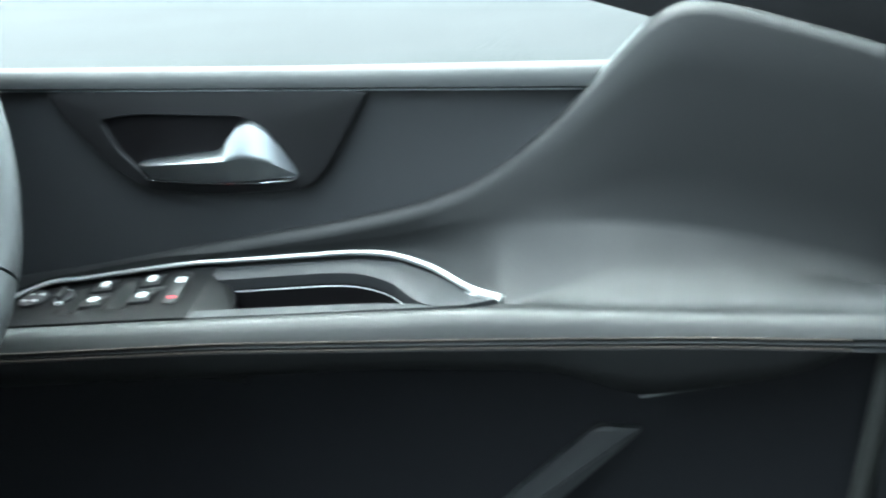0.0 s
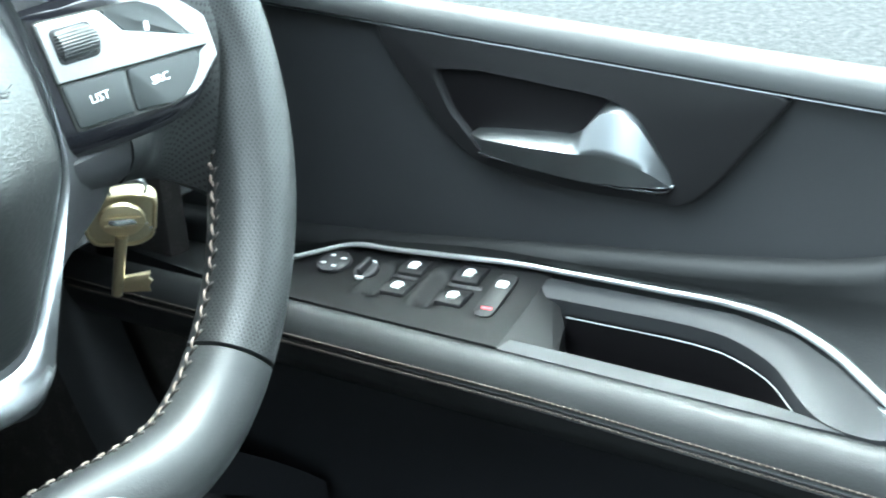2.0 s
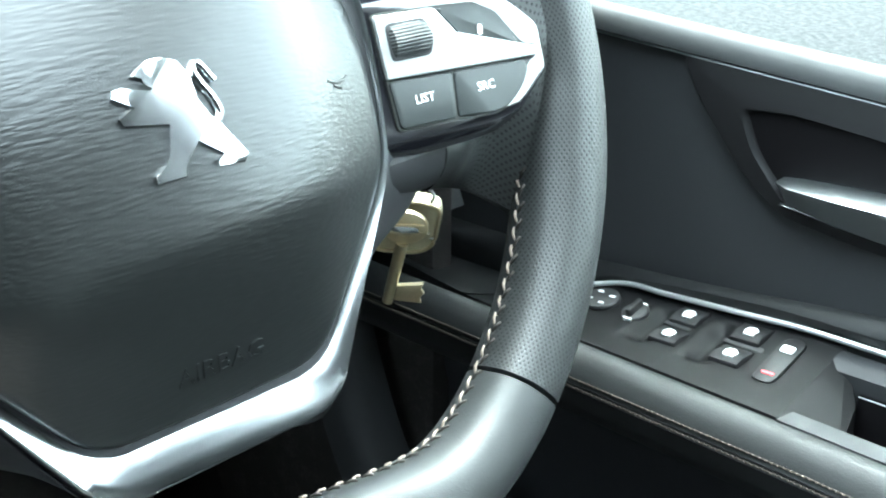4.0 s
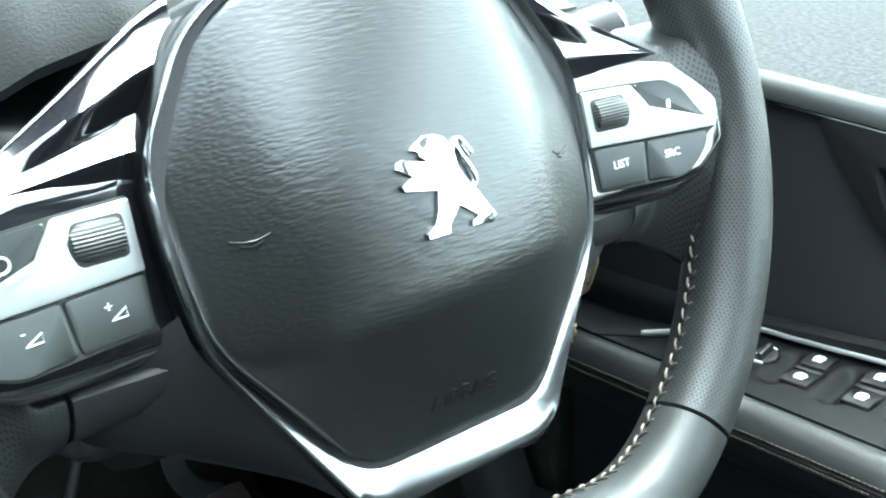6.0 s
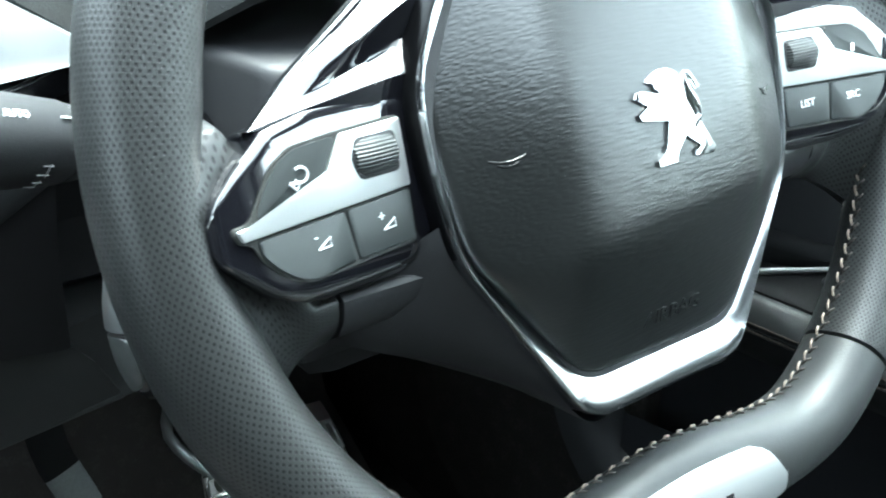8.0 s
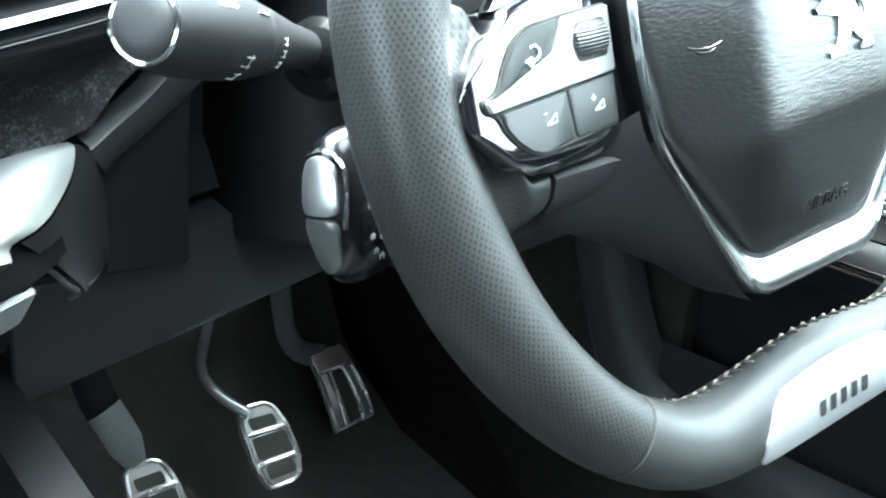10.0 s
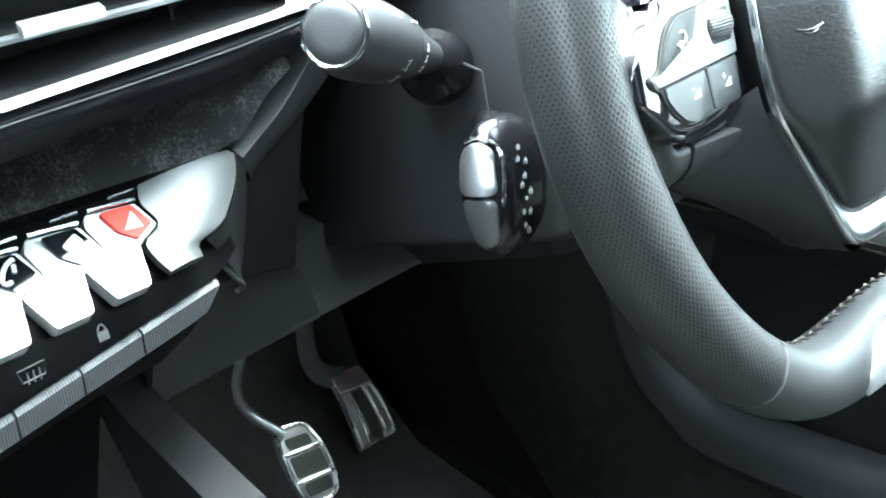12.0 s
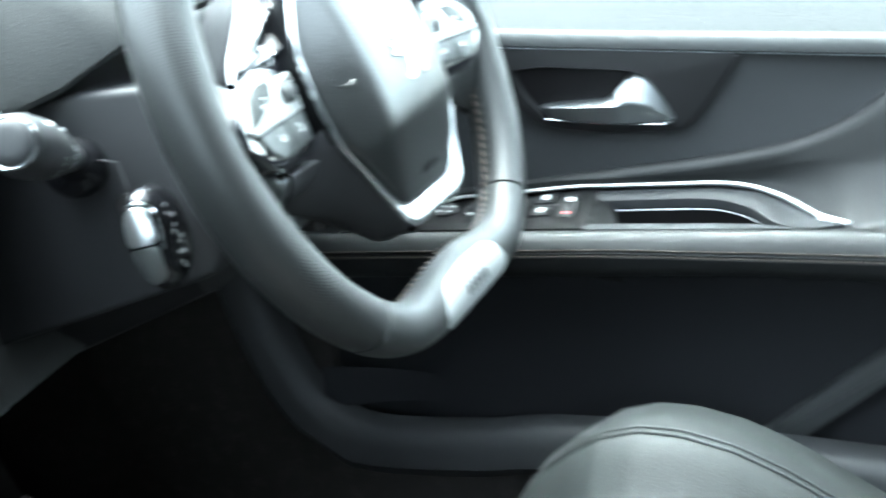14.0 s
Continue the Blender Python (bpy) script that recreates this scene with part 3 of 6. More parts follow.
# armrest shell: from the sweeping edge down to the ledge, across and round the padded nose
def plate_point(x, k, lift=0.0):
    xo = [-0.70, -0.655, -0.604, -0.476, -0.342, -0.310, -0.285, -0.255, -0.232]
    yo = [0.836, 0.850, 0.8775, 0.8785, 0.8785, 0.8745, 0.866, 0.850, 0.8345]
    zo = [0.803, 0.815, 0.833, 0.854, 0.866, 0.8655, 0.860, 0.8515, 0.8525]
    yi = [0.818, 0.8165, 0.8155, 0.815, 0.815, 0.8155, 0.8155, 0.817, 0.828]
    y0, z0 = float(np.interp(x, xo, yo)), float(np.interp(x, xo, zo))
    y1, z1 = float(np.interp(x, xo, yi)), soft(plate_in, x) + 0.001
    return Vector((x, y0 + (y1 - y0) * k, z0 + (z1 - z0) * k - 0.003 * math.sin(math.pi * k) + lift))


rows, plate_xs = [], np.concatenate([np.linspace(-0.86, -0.30, 90), np.linspace(-0.296, 0.012, 70)])
for x in plate_xs:
    w, s, p, t, l = (soft(f, x) for f in (wave, ledge, plate_in, seam_z, under))
    e = min(1, max(0, (x + 0.30) / 0.10))
    yl = 0.879 - 0.014 * e
    row = [(x, 0.896, w - 0.014), (x, 0.893, w - 0.002), (x, 0.887, w + 0.0035), (x, 0.880, w + 0.0015), (x, 0.8765, w - 0.005)]
    row += [(x, 0.8765 - 0.010 * e * k, w - 0.005 + (s + 0.010 - w + 0.005) * k) for k in (0.25, 0.5, 0.75, 1.0)]
    row += [(x, yl - 0.002 * e, s + 0.003)]
    q, r = plate_point(min(x, -0.234), 0.0), plate_point(min(x, -0.234), 0.9)
    deep = interp(x, [-0.318, -0.290, -0.245], [0.042, 0.008, 0.002])
    cut = [(x, 0.5 * (yl + q.y + 0.002), 0.5 * (s + q.z) + 0.002), (x, q.y + 0.0012, q.z + 0.0006), (x, q.y - 0.003, q.z - deep), (x, r.y, r.z - deep)]
    free = [(x, yl - 0.012 * e, s - 0.005), (x, 0.848, 0.5 * (s + p) + 0.002), (x, 0.835, 0.30 * s + 0.70 * p + 0.001), (x, 0.824, p + 0.003)]
    k = min(1, max(0, (x + 0.234) / 0.09))
    k = k * k * (3 - 2 * k)
    row += [tuple(Vector(c).lerp(Vector(f), k)) for c, f in zip(cut, free)]
    row += [(x, 0.8165, p + 0.0015 - 0.002), (x, 0.812, p + 0.001), (x, 0.806, p - 0.001), (x, 0.801, (p + t) / 2 - 0.0005), (x, 0.7980, t - 0.001), (x, 0.8004, t - 0.0030), (x, 0.7980, t - 0.0052), (x, 0.8004, t - 0.0074), (x, 0.7984, t - 0.0094),
            (x, 0.800, t - 0.6 * (t - l)), (x, 0.804, l + 0.002), (x, 0.812, l - 0.002), (x, 0.850, l - 0.006)]
    rows.append(row)
part("armrest", loft(rows), ARM_LEATHER, door, "padded grey-black leather armrest shell", sharp=50)

# switch plate with the grab pocket cut through it
def patch(x0, x1, k0, k1, nx, nk, edge=0.004, swell=0.0):
    """A piece of the plate with its rim turned down."""
    rows = []
    for x in np.linspace(x0, x1, nx):
        a, b = (k0(x), k1(x)) if callable(k0) else (k0, k1)
        line = [plate_point(x, a + (b - a) * s, swell * math.sin(math.pi * s)) for s in np.linspace(0, 1, nk)]
        rows.append([line[0] - Vector((0, 0, edge * 4))] + line + [line[-1] - Vector((0, 0, edge * 4))])
    first = [p - Vector((0, 0, edge * 4)) for p in rows[0]]
    last = [p - Vector((0, 0, edge * 4)) for p in rows[-1]]
    return loft([first] + rows + [last])


def scoop(x, k):
    """Hollows in front of the two pairs of window switches, with a low ridge before each."""
    across = smooth_step(0.10, 0.20, k) * (1 - smooth_step(0.58, 0.72, k))
    return across * sum(-0.0042 * math.exp(-((x - c) / 0.0055) ** 2) + 0.0012 * math.exp(-((x - c + 0.0125) / 0.004) ** 2) for c in (-0.5565, -0.5165))


rows = []
for x in np.linspace(-0.70, -0.452, 125):
    line = [plate_point(x, 0.975 * k, scoop(x, k)) for k in np.linspace(0, 1, 30)]
    rows.append([line[0] - Vector((0, 0, 0.016))] + line + [line[-1] - Vector((0, 0, 0.016))])
part("switch_plate", loft([[p - Vector((0, 0, 0.016)) for p in rows[0]]] + rows + [[p - Vector((0, 0, 0.016)) for p in rows[-1]]]), PLATE_BLACK, door, "matt black window switch plate")
# facetted end of the switch block
c = [plate_point(-0.452, 0.0), plate_point(-0.452, 1.0), plate_point(-0.422, 0.84, -0.012), plate_point(-0.430, 0.40, -0.008)]
low = [p - Vector((-0.004, 0, 0.045)) for p in c]
bm = loft([low + [low[0]], c + [c[0]]])
bm.faces.new([bm.verts.new(p) for p in c])
part("block_end", bm, PLATE_BLACK, door, "facetted end of the switch block", smooth=False)


def pocket_line(x): return float(np.interp(x, [-0.455, -0.36, -0.325, -0.30, -0.285, -0.265, -0.234], [0.26, 0.24, 0.30, 0.50, 0.84, 0.985, 1.0]))


def pocket_out(x): return soft(pocket_line, x, 0.010)


part("grab_rail", patch(-0.452, -0.234, lambda x: 0.05, pocket_out, 70, 14, swell=0.0020), HARD_PLASTIC, door, "smooth dark grab rail")
part("inner_rail", patch(-0.452, -0.268, lambda x: max(0.84, pocket_out(x) + 0.03), lambda x: 1.0, 30, 5), HARD_PLASTIC, door, "smooth inner rim of the pocket")
floor_rows = [[plate_point(x, pocket_out(x) - 0.03 + (0.90 - pocket_out(x)) * k, -0.038) for k in np.linspace(0, 1, 6)] for x in np.linspace(-0.450, -0.287, 30)]
part("pocket_floor", loft(floor_rows), RECESS_SHADE, door, "floor of the grab pocket, blackened for shade")
lip = [plate_point(x, pocket_out(x) + 0.05, -0.0075) for x in np.linspace(-0.432, -0.290, 40)]
part("pocket_lip", tube(lip, 0.0004, 6), SATIN_SILVER, door, "thin bright lip inside the pocket")
part("pocket_wall", loft([[p - Vector((0, 0, d)) for p in lip] for d in (-0.002, 0.02, 0.042)]), RECESS_SHADE, door, "wall of the pocket, darkened for shade")
line = [plate_point(x, 0.035, 0.0040) for x in np.linspace(-0.665, -0.605, 10)] + [plate_point(x, float(np.interp(x, [-0.50, -0.40], [0.05, 0.0])), float(np.interp(x, [-0.50, -0.40], [0.0050, 0.0028]))) for x in np.linspace(-0.597, -0.232, 60)]
line = smooth_line(line[::5] + [line[-1]], 90)
part("grip_trim", tube(line, [0.0017 + 0.0006 * min(1, max(0, (p.x + 0.42) / 0.10)) for p in line], 10), SATIN_SILVER, door, "satin chrome line along the grip")
tip = prism(round_outline([(-0.262, 0.850), (-0.248, 0.846), (-0.229, 0.832), (-0.233, 0.8295), (-0.252, 0.840)], 0.002, 3), lambda a, b, h: Vector((a, b, 0.8535 + h + (a + 0.245) * 0.12)), -0.003, 0.001, 0.0006)
part("grip_tip", tip, CHROME, door, "polished chrome tip of the grip")

# window, mirror and lock switches
def on_plate(x, y, lift=0.0):
    k = 0.0
    for _ in range(30):
        p = plate_point(x, k)
        k += (p.y - y) / 0.063
    p = plate_point(x, k, lift)
    a, b = plate_point(x + 0.004, k) - plate_point(x - 0.004, k), plate_point(x, k - 0.06) - plate_point(x, k + 0.06)
    a, b = a.normalized(), b.normalized()
    up = a.cross(b).normalized()
    b = up.cross(a)
    return Matrix(((a.x, b.x, up.x, p.x), (a.y, b.y, up.y, p.y), (a.z, b.z, up.z, p.z), (0, 0, 0, 1)))


def window_switch(x, y):
    m = on_plate(x, y)
    rows = [[m @ Vector((sx * 0.0095 + yy * 0.12, yy, zz)) for yy, zz in ((-0.0085, -0.002), (-0.0085, 0.0005), (-0.0075, 0.0022), (-0.002, 0.0030), (0.006, 0.0012), (0.0085, -0.002))]
            for sx in (-1, -0.93, 0.93, 1)]
    for r in (rows[0], rows[-1]):
        for v in r:
            v -= (m.to_3x3() @ Vector((0, 0, 1))) * 0.0012
    sw = part("window_switch", loft(rows, caps=True), BEZEL_BLACK, door, "matt black rocker switch")
    mark = prism(round_outline([(-0.0034, -0.0029), (0.0028, -0.0029), (0.0040, 0.0018), (0.0023, 0.0031), (-0.0021, 0.0031), (-0.0039, 0.0009)], 0.0004, 2), lambda a, b, h: m @ Vector((a, b - 0.001, h)), 0.001, 0.0036, 0.0003)
    part("switch_icon", mark, PALE_MARK, sw, "white window mark")
    well = prism(round_outline([(-0.0125, 0.0085), (0.0125, 0.0085), (0.0115, 0.0125), (-0.0115, 0.0125)], 0.001, 2), lambda a, b, h: m @ Vector((a + b * 0.1, b, h)), -0.001, 0.0006, 0.0002)
    part("switch_well", well, DARK_PLASTIC, sw, "dark gap beside the switch")


for x, y in ((-0.541, 0.868), (-0.541, 0.849), (-0.5005, 0.868), (-0.5005, 0.849)):
    window_switch(x, y)
m = on_plate(-0.4755, 0.855)
lock = part("lock_switch", prism(round_outline([(-0.0065, -0.018), (0.0065, -0.018), (0.0065, 0.018), (-0.0065, 0.018)], 0.005, 4), lambda a, b, h: m @ Vector((a + b * 0.05, b, h)), -0.001, 0.0018, 0.0008), BEZEL_BLACK, door, "long black lock switch")
part("lock_icon", prism(round_outline([(-0.0038, 0.006), (0.0038, 0.006), (0.0038, 0.0115), (-0.0038, 0.0115)], 0.0012, 2), lambda a, b, h: m @ Vector((a, b, h)), 0.001, 0.0023, 0.0002), PALE_MARK, lock, "white lock mark")
part("lock_lamp", prism(round_outline([(-0.0036, -0.0125), (0.0036, -0.0125), (0.0036, -0.0105), (-0.0036, -0.0105)], 0.0008, 2), lambda a, b, h: m @ Vector((a, b, h)), 0.001, 0.0023, 0.0002), RED_MARK, lock, "red lock mark")
m = on_plate(-0.601, 0.8606)
dial = part("mirror_dial", prism([(0.0125 * math.cos(a), 0.0105 * math.sin(a)) for a in np.linspace(0, 2 * math.pi, 33)[:-1]], lambda a, b, h: m @ Vector((a, b, h)), -0.001, 0.0030, 0.0014, 3), DARK_PLASTIC, door, "round black mirror dial")
for a in range(4):
    q = a * math.pi / 2 + 0.5
    dx, dy = 0.0075 * math.cos(q), 0.006 * math.sin(q)
    part("dial_mark", prism(round_outline([(dx - 0.002, dy - 0.0008), (dx + 0.002, dy - 0.0008), (dx + 0.002, dy + 0.0008), (dx - 0.002, dy + 0.0008)], 0.0004, 2), lambda a, b, h: m @ Vector((a, b, h)), 0.002, 0.0035, 0.0002), PALE_MARK, dial, "small white mark")
m = on_plate(-0.573, 0.858)
knob = part("mirror_knob", join(prism([(0.0085 * math.cos(a), 0.0085 * math.sin(a)) for a in np.linspace(0, 2 * math.pi, 25)[:-1]], lambda a, b, h: m @ Vector((a, b, h)), -0.001, 0.003, 0.0015, 3),
                                 prism(round_outline([(-0.0018, -0.0068), (0.0018, -0.0068), (0.0018, 0.0068), (-0.0018, 0.0068)], 0.001, 2), lambda a, b, h: m @ Vector((a, b, h)), 0.001, 0.0075, 0.001)), DARK_PLASTIC, door, "black mirror selector knob")
for dy, dx in ((0.0078, 0), (-0.0078, 0)):
    part("knob_mark", prism(round_outline([(dx - 0.003, dy - 0.0009), (dx + 0.003, dy - 0.0009), (dx + 0.003, dy + 0.0009), (dx - 0.003, dy + 0.0009)], 0.0004, 2), lambda a, b, h: m @ Vector((a, b, h)), 0.0, 0.0028, 0.0002), PALE_MARK, knob, "small white mark")

# stitched seams on the padded nose: two rows of thread joined to the armrest
def thread_row(dz, y, name):
    bm = bmesh.new()
    x = -0.80
    while x < -0.02:
        z = soft(seam_z, x) + dz
        z2 = soft(seam_z, x + 0.003) + dz
        b = tube([(x, y + 0.0004, z), (x + 0.0015, y - 0.0008, (z + z2) / 2 + 0.0002), (x + 0.003, y + 0.0004, z2)], 0.00046, 5)
        me = bpy.data.meshes.new("t")
        b.to_mesh(me)
        b.free()
        bm.from_mesh(me)
        bpy.data.meshes.remove(me)
        x += 0.0034
    tagged(part(name, bm, THREAD, door, "row of tan stitches"), kind="stuff")


thread_row(-0.0015, 0.7982, "stitch_row")
thread_row(-0.0075, 0.7982, "stitch_row")

# lower door: dark pocket panel with a raised diagonal strip
rows = []
for x in np.linspace(-0.90, 0.012, 40):
    l = soft(under, x)
    rows.append([(x, 0.86, l + 0.005), (x, 0.845, l - 0.004), (x, 0.853, l - 0.03), (x, 0.862, 0.70), (x, 0.860, 0.60), (x, 0.85, 0.50), (x, 0.86, 0.42)])
part("lower_panel", thick(loft(rows), 0.01), LOW_PLASTIC, door, "blue-black textured lower door panel")
bm = prism(round_outline([(-0.140, 0.757), (-0.172, 0.757), (-0.330, 0.600), (-0.292, 0.600)], 0.006, 3), lambda a, b, h: Vector((a, 0.853 - h, b)), -0.006, 0.004, 0.002)
part("pocket_edge", bm, GREY_PLASTIC, door, "grey diagonal edge of the door pocket")
seam = smooth_line([(-0.141, 0.814, 0.7985), (-0.107, 0.812, 0.8075), (-0.073, 0.810, 0.8165), (-0.041, 0.809, 0.8310), (-0.022, 0.808, 0.8450)], 24)
part("panel_lip", tube(seam, 0.0012, 8), CAP_SATIN, door, "pale edge of the lower panel")
part("door_edge_seal", tube(smooth_line([(0.012, 0.84, 1.0), (0.010, 0.825, 0.90), (0.006, 0.818, 0.83), (-0.004, 0.83, 0.72), (-0.02, 0.84, 0.55)], 30), 0.007, 10), RUBBER, door, "black rubber door seal")

# ---- kick panel and sill trim inside the door opening ----
edge = smooth_line([(-0.82, 0.80, 0.86), (-0.808, 0.80, 0.77), (-0.786, 0.80, 0.700), (-0.757, 0.80, 0.640), (-0.722, 0.80, 0.607), (-0.67, 0.80, 0.598), (-0.56, 0.80, 0.612), (-0.48, 0.80, 0.628), (-0.30, 0.80, 0.640), (0.05, 0.80, 0.645)], 60)
rows, carpet = [], []
for p in edge:
    back = Vector((-0.20, 0, -0.12)) if p.x < -0.70 else Vector((-0.05, 0, -0.26))
    rows.append([p + Vector((0.004, 0.03, 0.004)), p + Vector((0.002, 0.010, 0.005)), p + Vector((0, 0.002, 0.001)), p + Vector((-0.004, -0.003, -0.010)), p + back * 0.10 + Vector((0, -0.007, 0)), p + back * 0.16 + Vector((0, 0.004, 0))])
    carpet.append([p + back * 0.10 + Vector((0, 0.004, 0)), p + back * 0.4 + Vector((0, -0.004, 0)), p + back + Vector((0, -0.012, 0))])
tagged(part("sill_trim", thick(loft(rows), 0.006), HARD_PLASTIC), "curved black plastic kick panel and sill trim", "sill trim", kind="structure")
tagged(part("side_carpet", thick(loft(carpet), 0.006), SHADED_CARPET), "footwell side carpet, colour darkened for shade", "carpet", kind="structure")
rows = [[(-0.735 + 0.12 * s, 0.812 + 0.035 * math.sin(1.5 * s), 0.665 - 0.012 * s - 0.05 * k + 0.02 * k * s) for s in np.linspace(0, 1, 8)] for k in np.linspace(0, 1, 6)]
tagged(part("kick_pocket", loft(rows), LOW_PLASTIC), "dark moulded hinge cover by the sill", "trim", kind="structure")

def ramp_up(x, s=0.004):
    """A soft hinge: 0 below zero, x above it."""
    return s * math.log(1 + math.exp(min(x / s, 40)))


# ---- steering wheel, in its own axes: x across, y up in the wheel's plane, z towards the driver ----
TILT_W = radians(19.93)
WHEEL_M = Matrix(((0, -math.sin(TILT_W), math.cos(TILT_W), -0.4822), (1, 0, 0, 0.514), (0, math.cos(TILT_W), math.sin(TILT_W), 1.0399), (0, 0, 0, 1)))
wheel = thing("steering_wheel", "small leather steering wheel with satin silver trim", "steering wheel", matrix=WHEEL_M)
RX, RC, RR, FLAT = 0.0070, 0.0200, 0.1655, 0.149


def rim_centre(a):
    """Middle of the rim at an angle from the right, flattened at the top and the bottom."""
    x, y = RR * math.cos(a), RR * math.sin(a)
    k = abs(y)
    lim = FLAT
    s = 0.006
    y2 = -s * math.log(math.exp(-k / s) + math.exp(-lim / s))
    return Vector((RX + x, RC + math.copysign(y2, y), -0.0165 + 0.002 * math.cos(a) - 0.003 * math.sin(a)))


def rim_ring(a, seg=28, pinch=0.0):
    p = rim_centre(a)
    d = (rim_centre(a + 0.01) - rim_centre(a - 0.01)).normalized()
    out = Vector((d.y, -d.x, 0))
    low = max(0.0, 1 - abs((a - 1.5 * math.pi)) / 0.50)
    low = low * low * (3 - 2 * low)
    grip = math.exp(-((math.cos(a) ** 2 - 0.98) / 0.25) ** 2) if math.sin(a) < 0.5 else 0
    w = 0.0152 + 0.0050 * low + 0.0012 * grip
    dz = 0.0174 - 0.0034 * low
    p = p - out * 0.0030 * low
    ring = []
    for k in range(seg):
        b = 2 * math.pi * k / seg
        c, s = math.cos(b), math.sin(b)
        e = 0.85
        c, s = math.copysign(abs(c) ** e, c), math.copysign(abs(s) ** e, s)
        side = min(abs(math.remainder(a + 0.02, 2 * math.pi)), abs(math.remainder(a - math.pi - 0.02, 2 * math.pi)))
        near = math.exp(-(side / 0.17) ** 4)
        wi = w * (1 - 0.15 * near) if c < 0 else w
        ring.append(p + out * (wi - pinch) * c + Vector((0, 0, (dz - pinch) * s)))
    return ring


def rim_piece(name, a0, a1, mat, label, n):
    rows = []
    angs = list(np.linspace(a0, a1, n))
    g = 0.004
    rows.append(rim_ring(angs[0] + g * 0.3, pinch=0.0045))
    rows.append(rim_ring(angs[0] + g * 0.5, pinch=0.0015))
    rows += [rim_ring(a) for a in [angs[0] + g * 1.5] + angs[1:-1] + [angs[-1] - g * 1.5]]
    rows.append(rim_ring(angs[-1] - g * 0.5, pinch=0.0015))
    rows.append(rim_ring(angs[-1] - g * 0.3, pinch=0.0045))
    step = (a1 - a0) / (n - 1) * RR
    return part(name, loft(rows, closed=True, caps=True, uv=lambda i, j: (i * step, j * 0.106 / 28)), mat, wheel, label)


A_LOW_R = -math.atan2(0.121, 0.105)
A_LOW_L = math.pi + math.atan2(0.121, 0.104)
rim_piece("rim_grip", A_LOW_R, radians(52), RIM_LEATHER, "perforated black leather grip", 90)
rim_piece("rim_grip", radians(128), A_LOW_L, RIM_LEATHER, "perforated black leather grip", 90)
rim_piece("rim_top", radians(52), radians(128), SMOOTH_LEATHER, "smooth black leather top of the rim", 60)
rim_piece("rim_bottom", A_LOW_L, 2 * math.pi + A_LOW_R, SMOOTH_LEATHER, "smooth black leather bottom of the rim", 70)

# silver badge plate set into the flat bottom of the rim
def rim_skin(a, b, lift):
    p = rim_centre(a)
    d = (rim_centre(a + 0.01) - rim_centre(a - 0.01)).normalized()
    out = Vector((d.y, -d.x, 0))
    low = max(0.0, 1 - abs((a - 1.5 * math.pi)) / 0.50)
    low = low * low * (3 - 2 * low)
    c, s = math.cos(b), math.sin(b)
    e = 0.85
    c, s = math.copysign(abs(c) ** e, c), math.copysign(abs(s) ** e, s)
    n = (out * c + Vector((0, 0, s))).normalized()
    return p - out * 0.0030 * low + out * (0.0152 + 0.0050 * low) * c + Vector((0, 0, (0.0174 - 0.0034 * low) * s)) + n * lift


rows = []
for i in range(13):
    b = radians(124 - 84 * i / 12)
    half = 0.225 + 0.065 * min(1, i / 6) - (0.03 if i in (0, 12) else 0.008 if i in (1, 11) else 0)
    line = [rim_skin(1.5 * math.pi - 0.02 + half * s, b, 0.0010) for s in np.linspace(-1, 1, 25)]
    rows.append([rim_skin(1.5 * math.pi - 0.02 - half * 1.01, b, -0.002)] + line + [rim_skin(1.5 * math.pi - 0.02 + half * 1.01, b, -0.002)])
lowrow = [rim_skin(1.5 * math.pi - 0.02 + 0.27 * s, radians(38.5), -0.002) for s in np.linspace(-1, 1, 27)]
highrow = [rim_skin(1.5 * math.pi - 0.02 + 0.20 * s, radians(126), -0.002) for s in np.linspace(-1, 1, 27)]
part("badge_plate", loft([highrow] + rows + [lowrow]), SATIN_SILVER, wheel, "satin silver plate in the lower rim")
for k in range(5):
    a0 = 1.5 * math.pi - 0.10 + k * 0.042
    part("badge_mark", loft([[rim_skin(a0 + w, radians(bb), 0.0014) for w in (0.0, 0.012, 0.024)] for bb in (88, 80, 72)]), DARK_PLASTIC, wheel, "small dark engraved bar")

# leather lips where the rim meets the spokes, with the cross stitching of the inner seam
st = tube([(-0.0023, 0.0004, -0.0005), (0, 0, 0.0002), (0.0023, -0.0004, -0.0005)], 0.00054, 6)
me = bpy.data.meshes.new("rim_stitch")
for f in st.faces:
    f.smooth = True
st.to_mesh(me)
st.free()
me.materials.append(RIM_THREAD)
me_dark = me.copy()
me_dark.materials.clear()
me_dark.materials.append(DARK_THREAD)


def inner_point(a):
    p = rim_centre(a)
    d = (rim_centre(a + 0.01) - rim_centre(a - 0.01)).normalized()
    out = Vector((d.y, -d.x, 0))
    low = max(0.0, 1 - abs((a - 1.5 * math.pi)) / 0.50)
    low = low * low * (3 - 2 * low)
    grip = math.exp(-((math.cos(a) ** 2 - 0.98) / 0.25) ** 2) if math.sin(a) < 0.5 else 0
    w = 0.0152 + 0.0050 * low + 0.0030 * low + 0.0012 * grip
    return p - out * w, d, -out


a = A_LOW_L - 0.22
k = 0
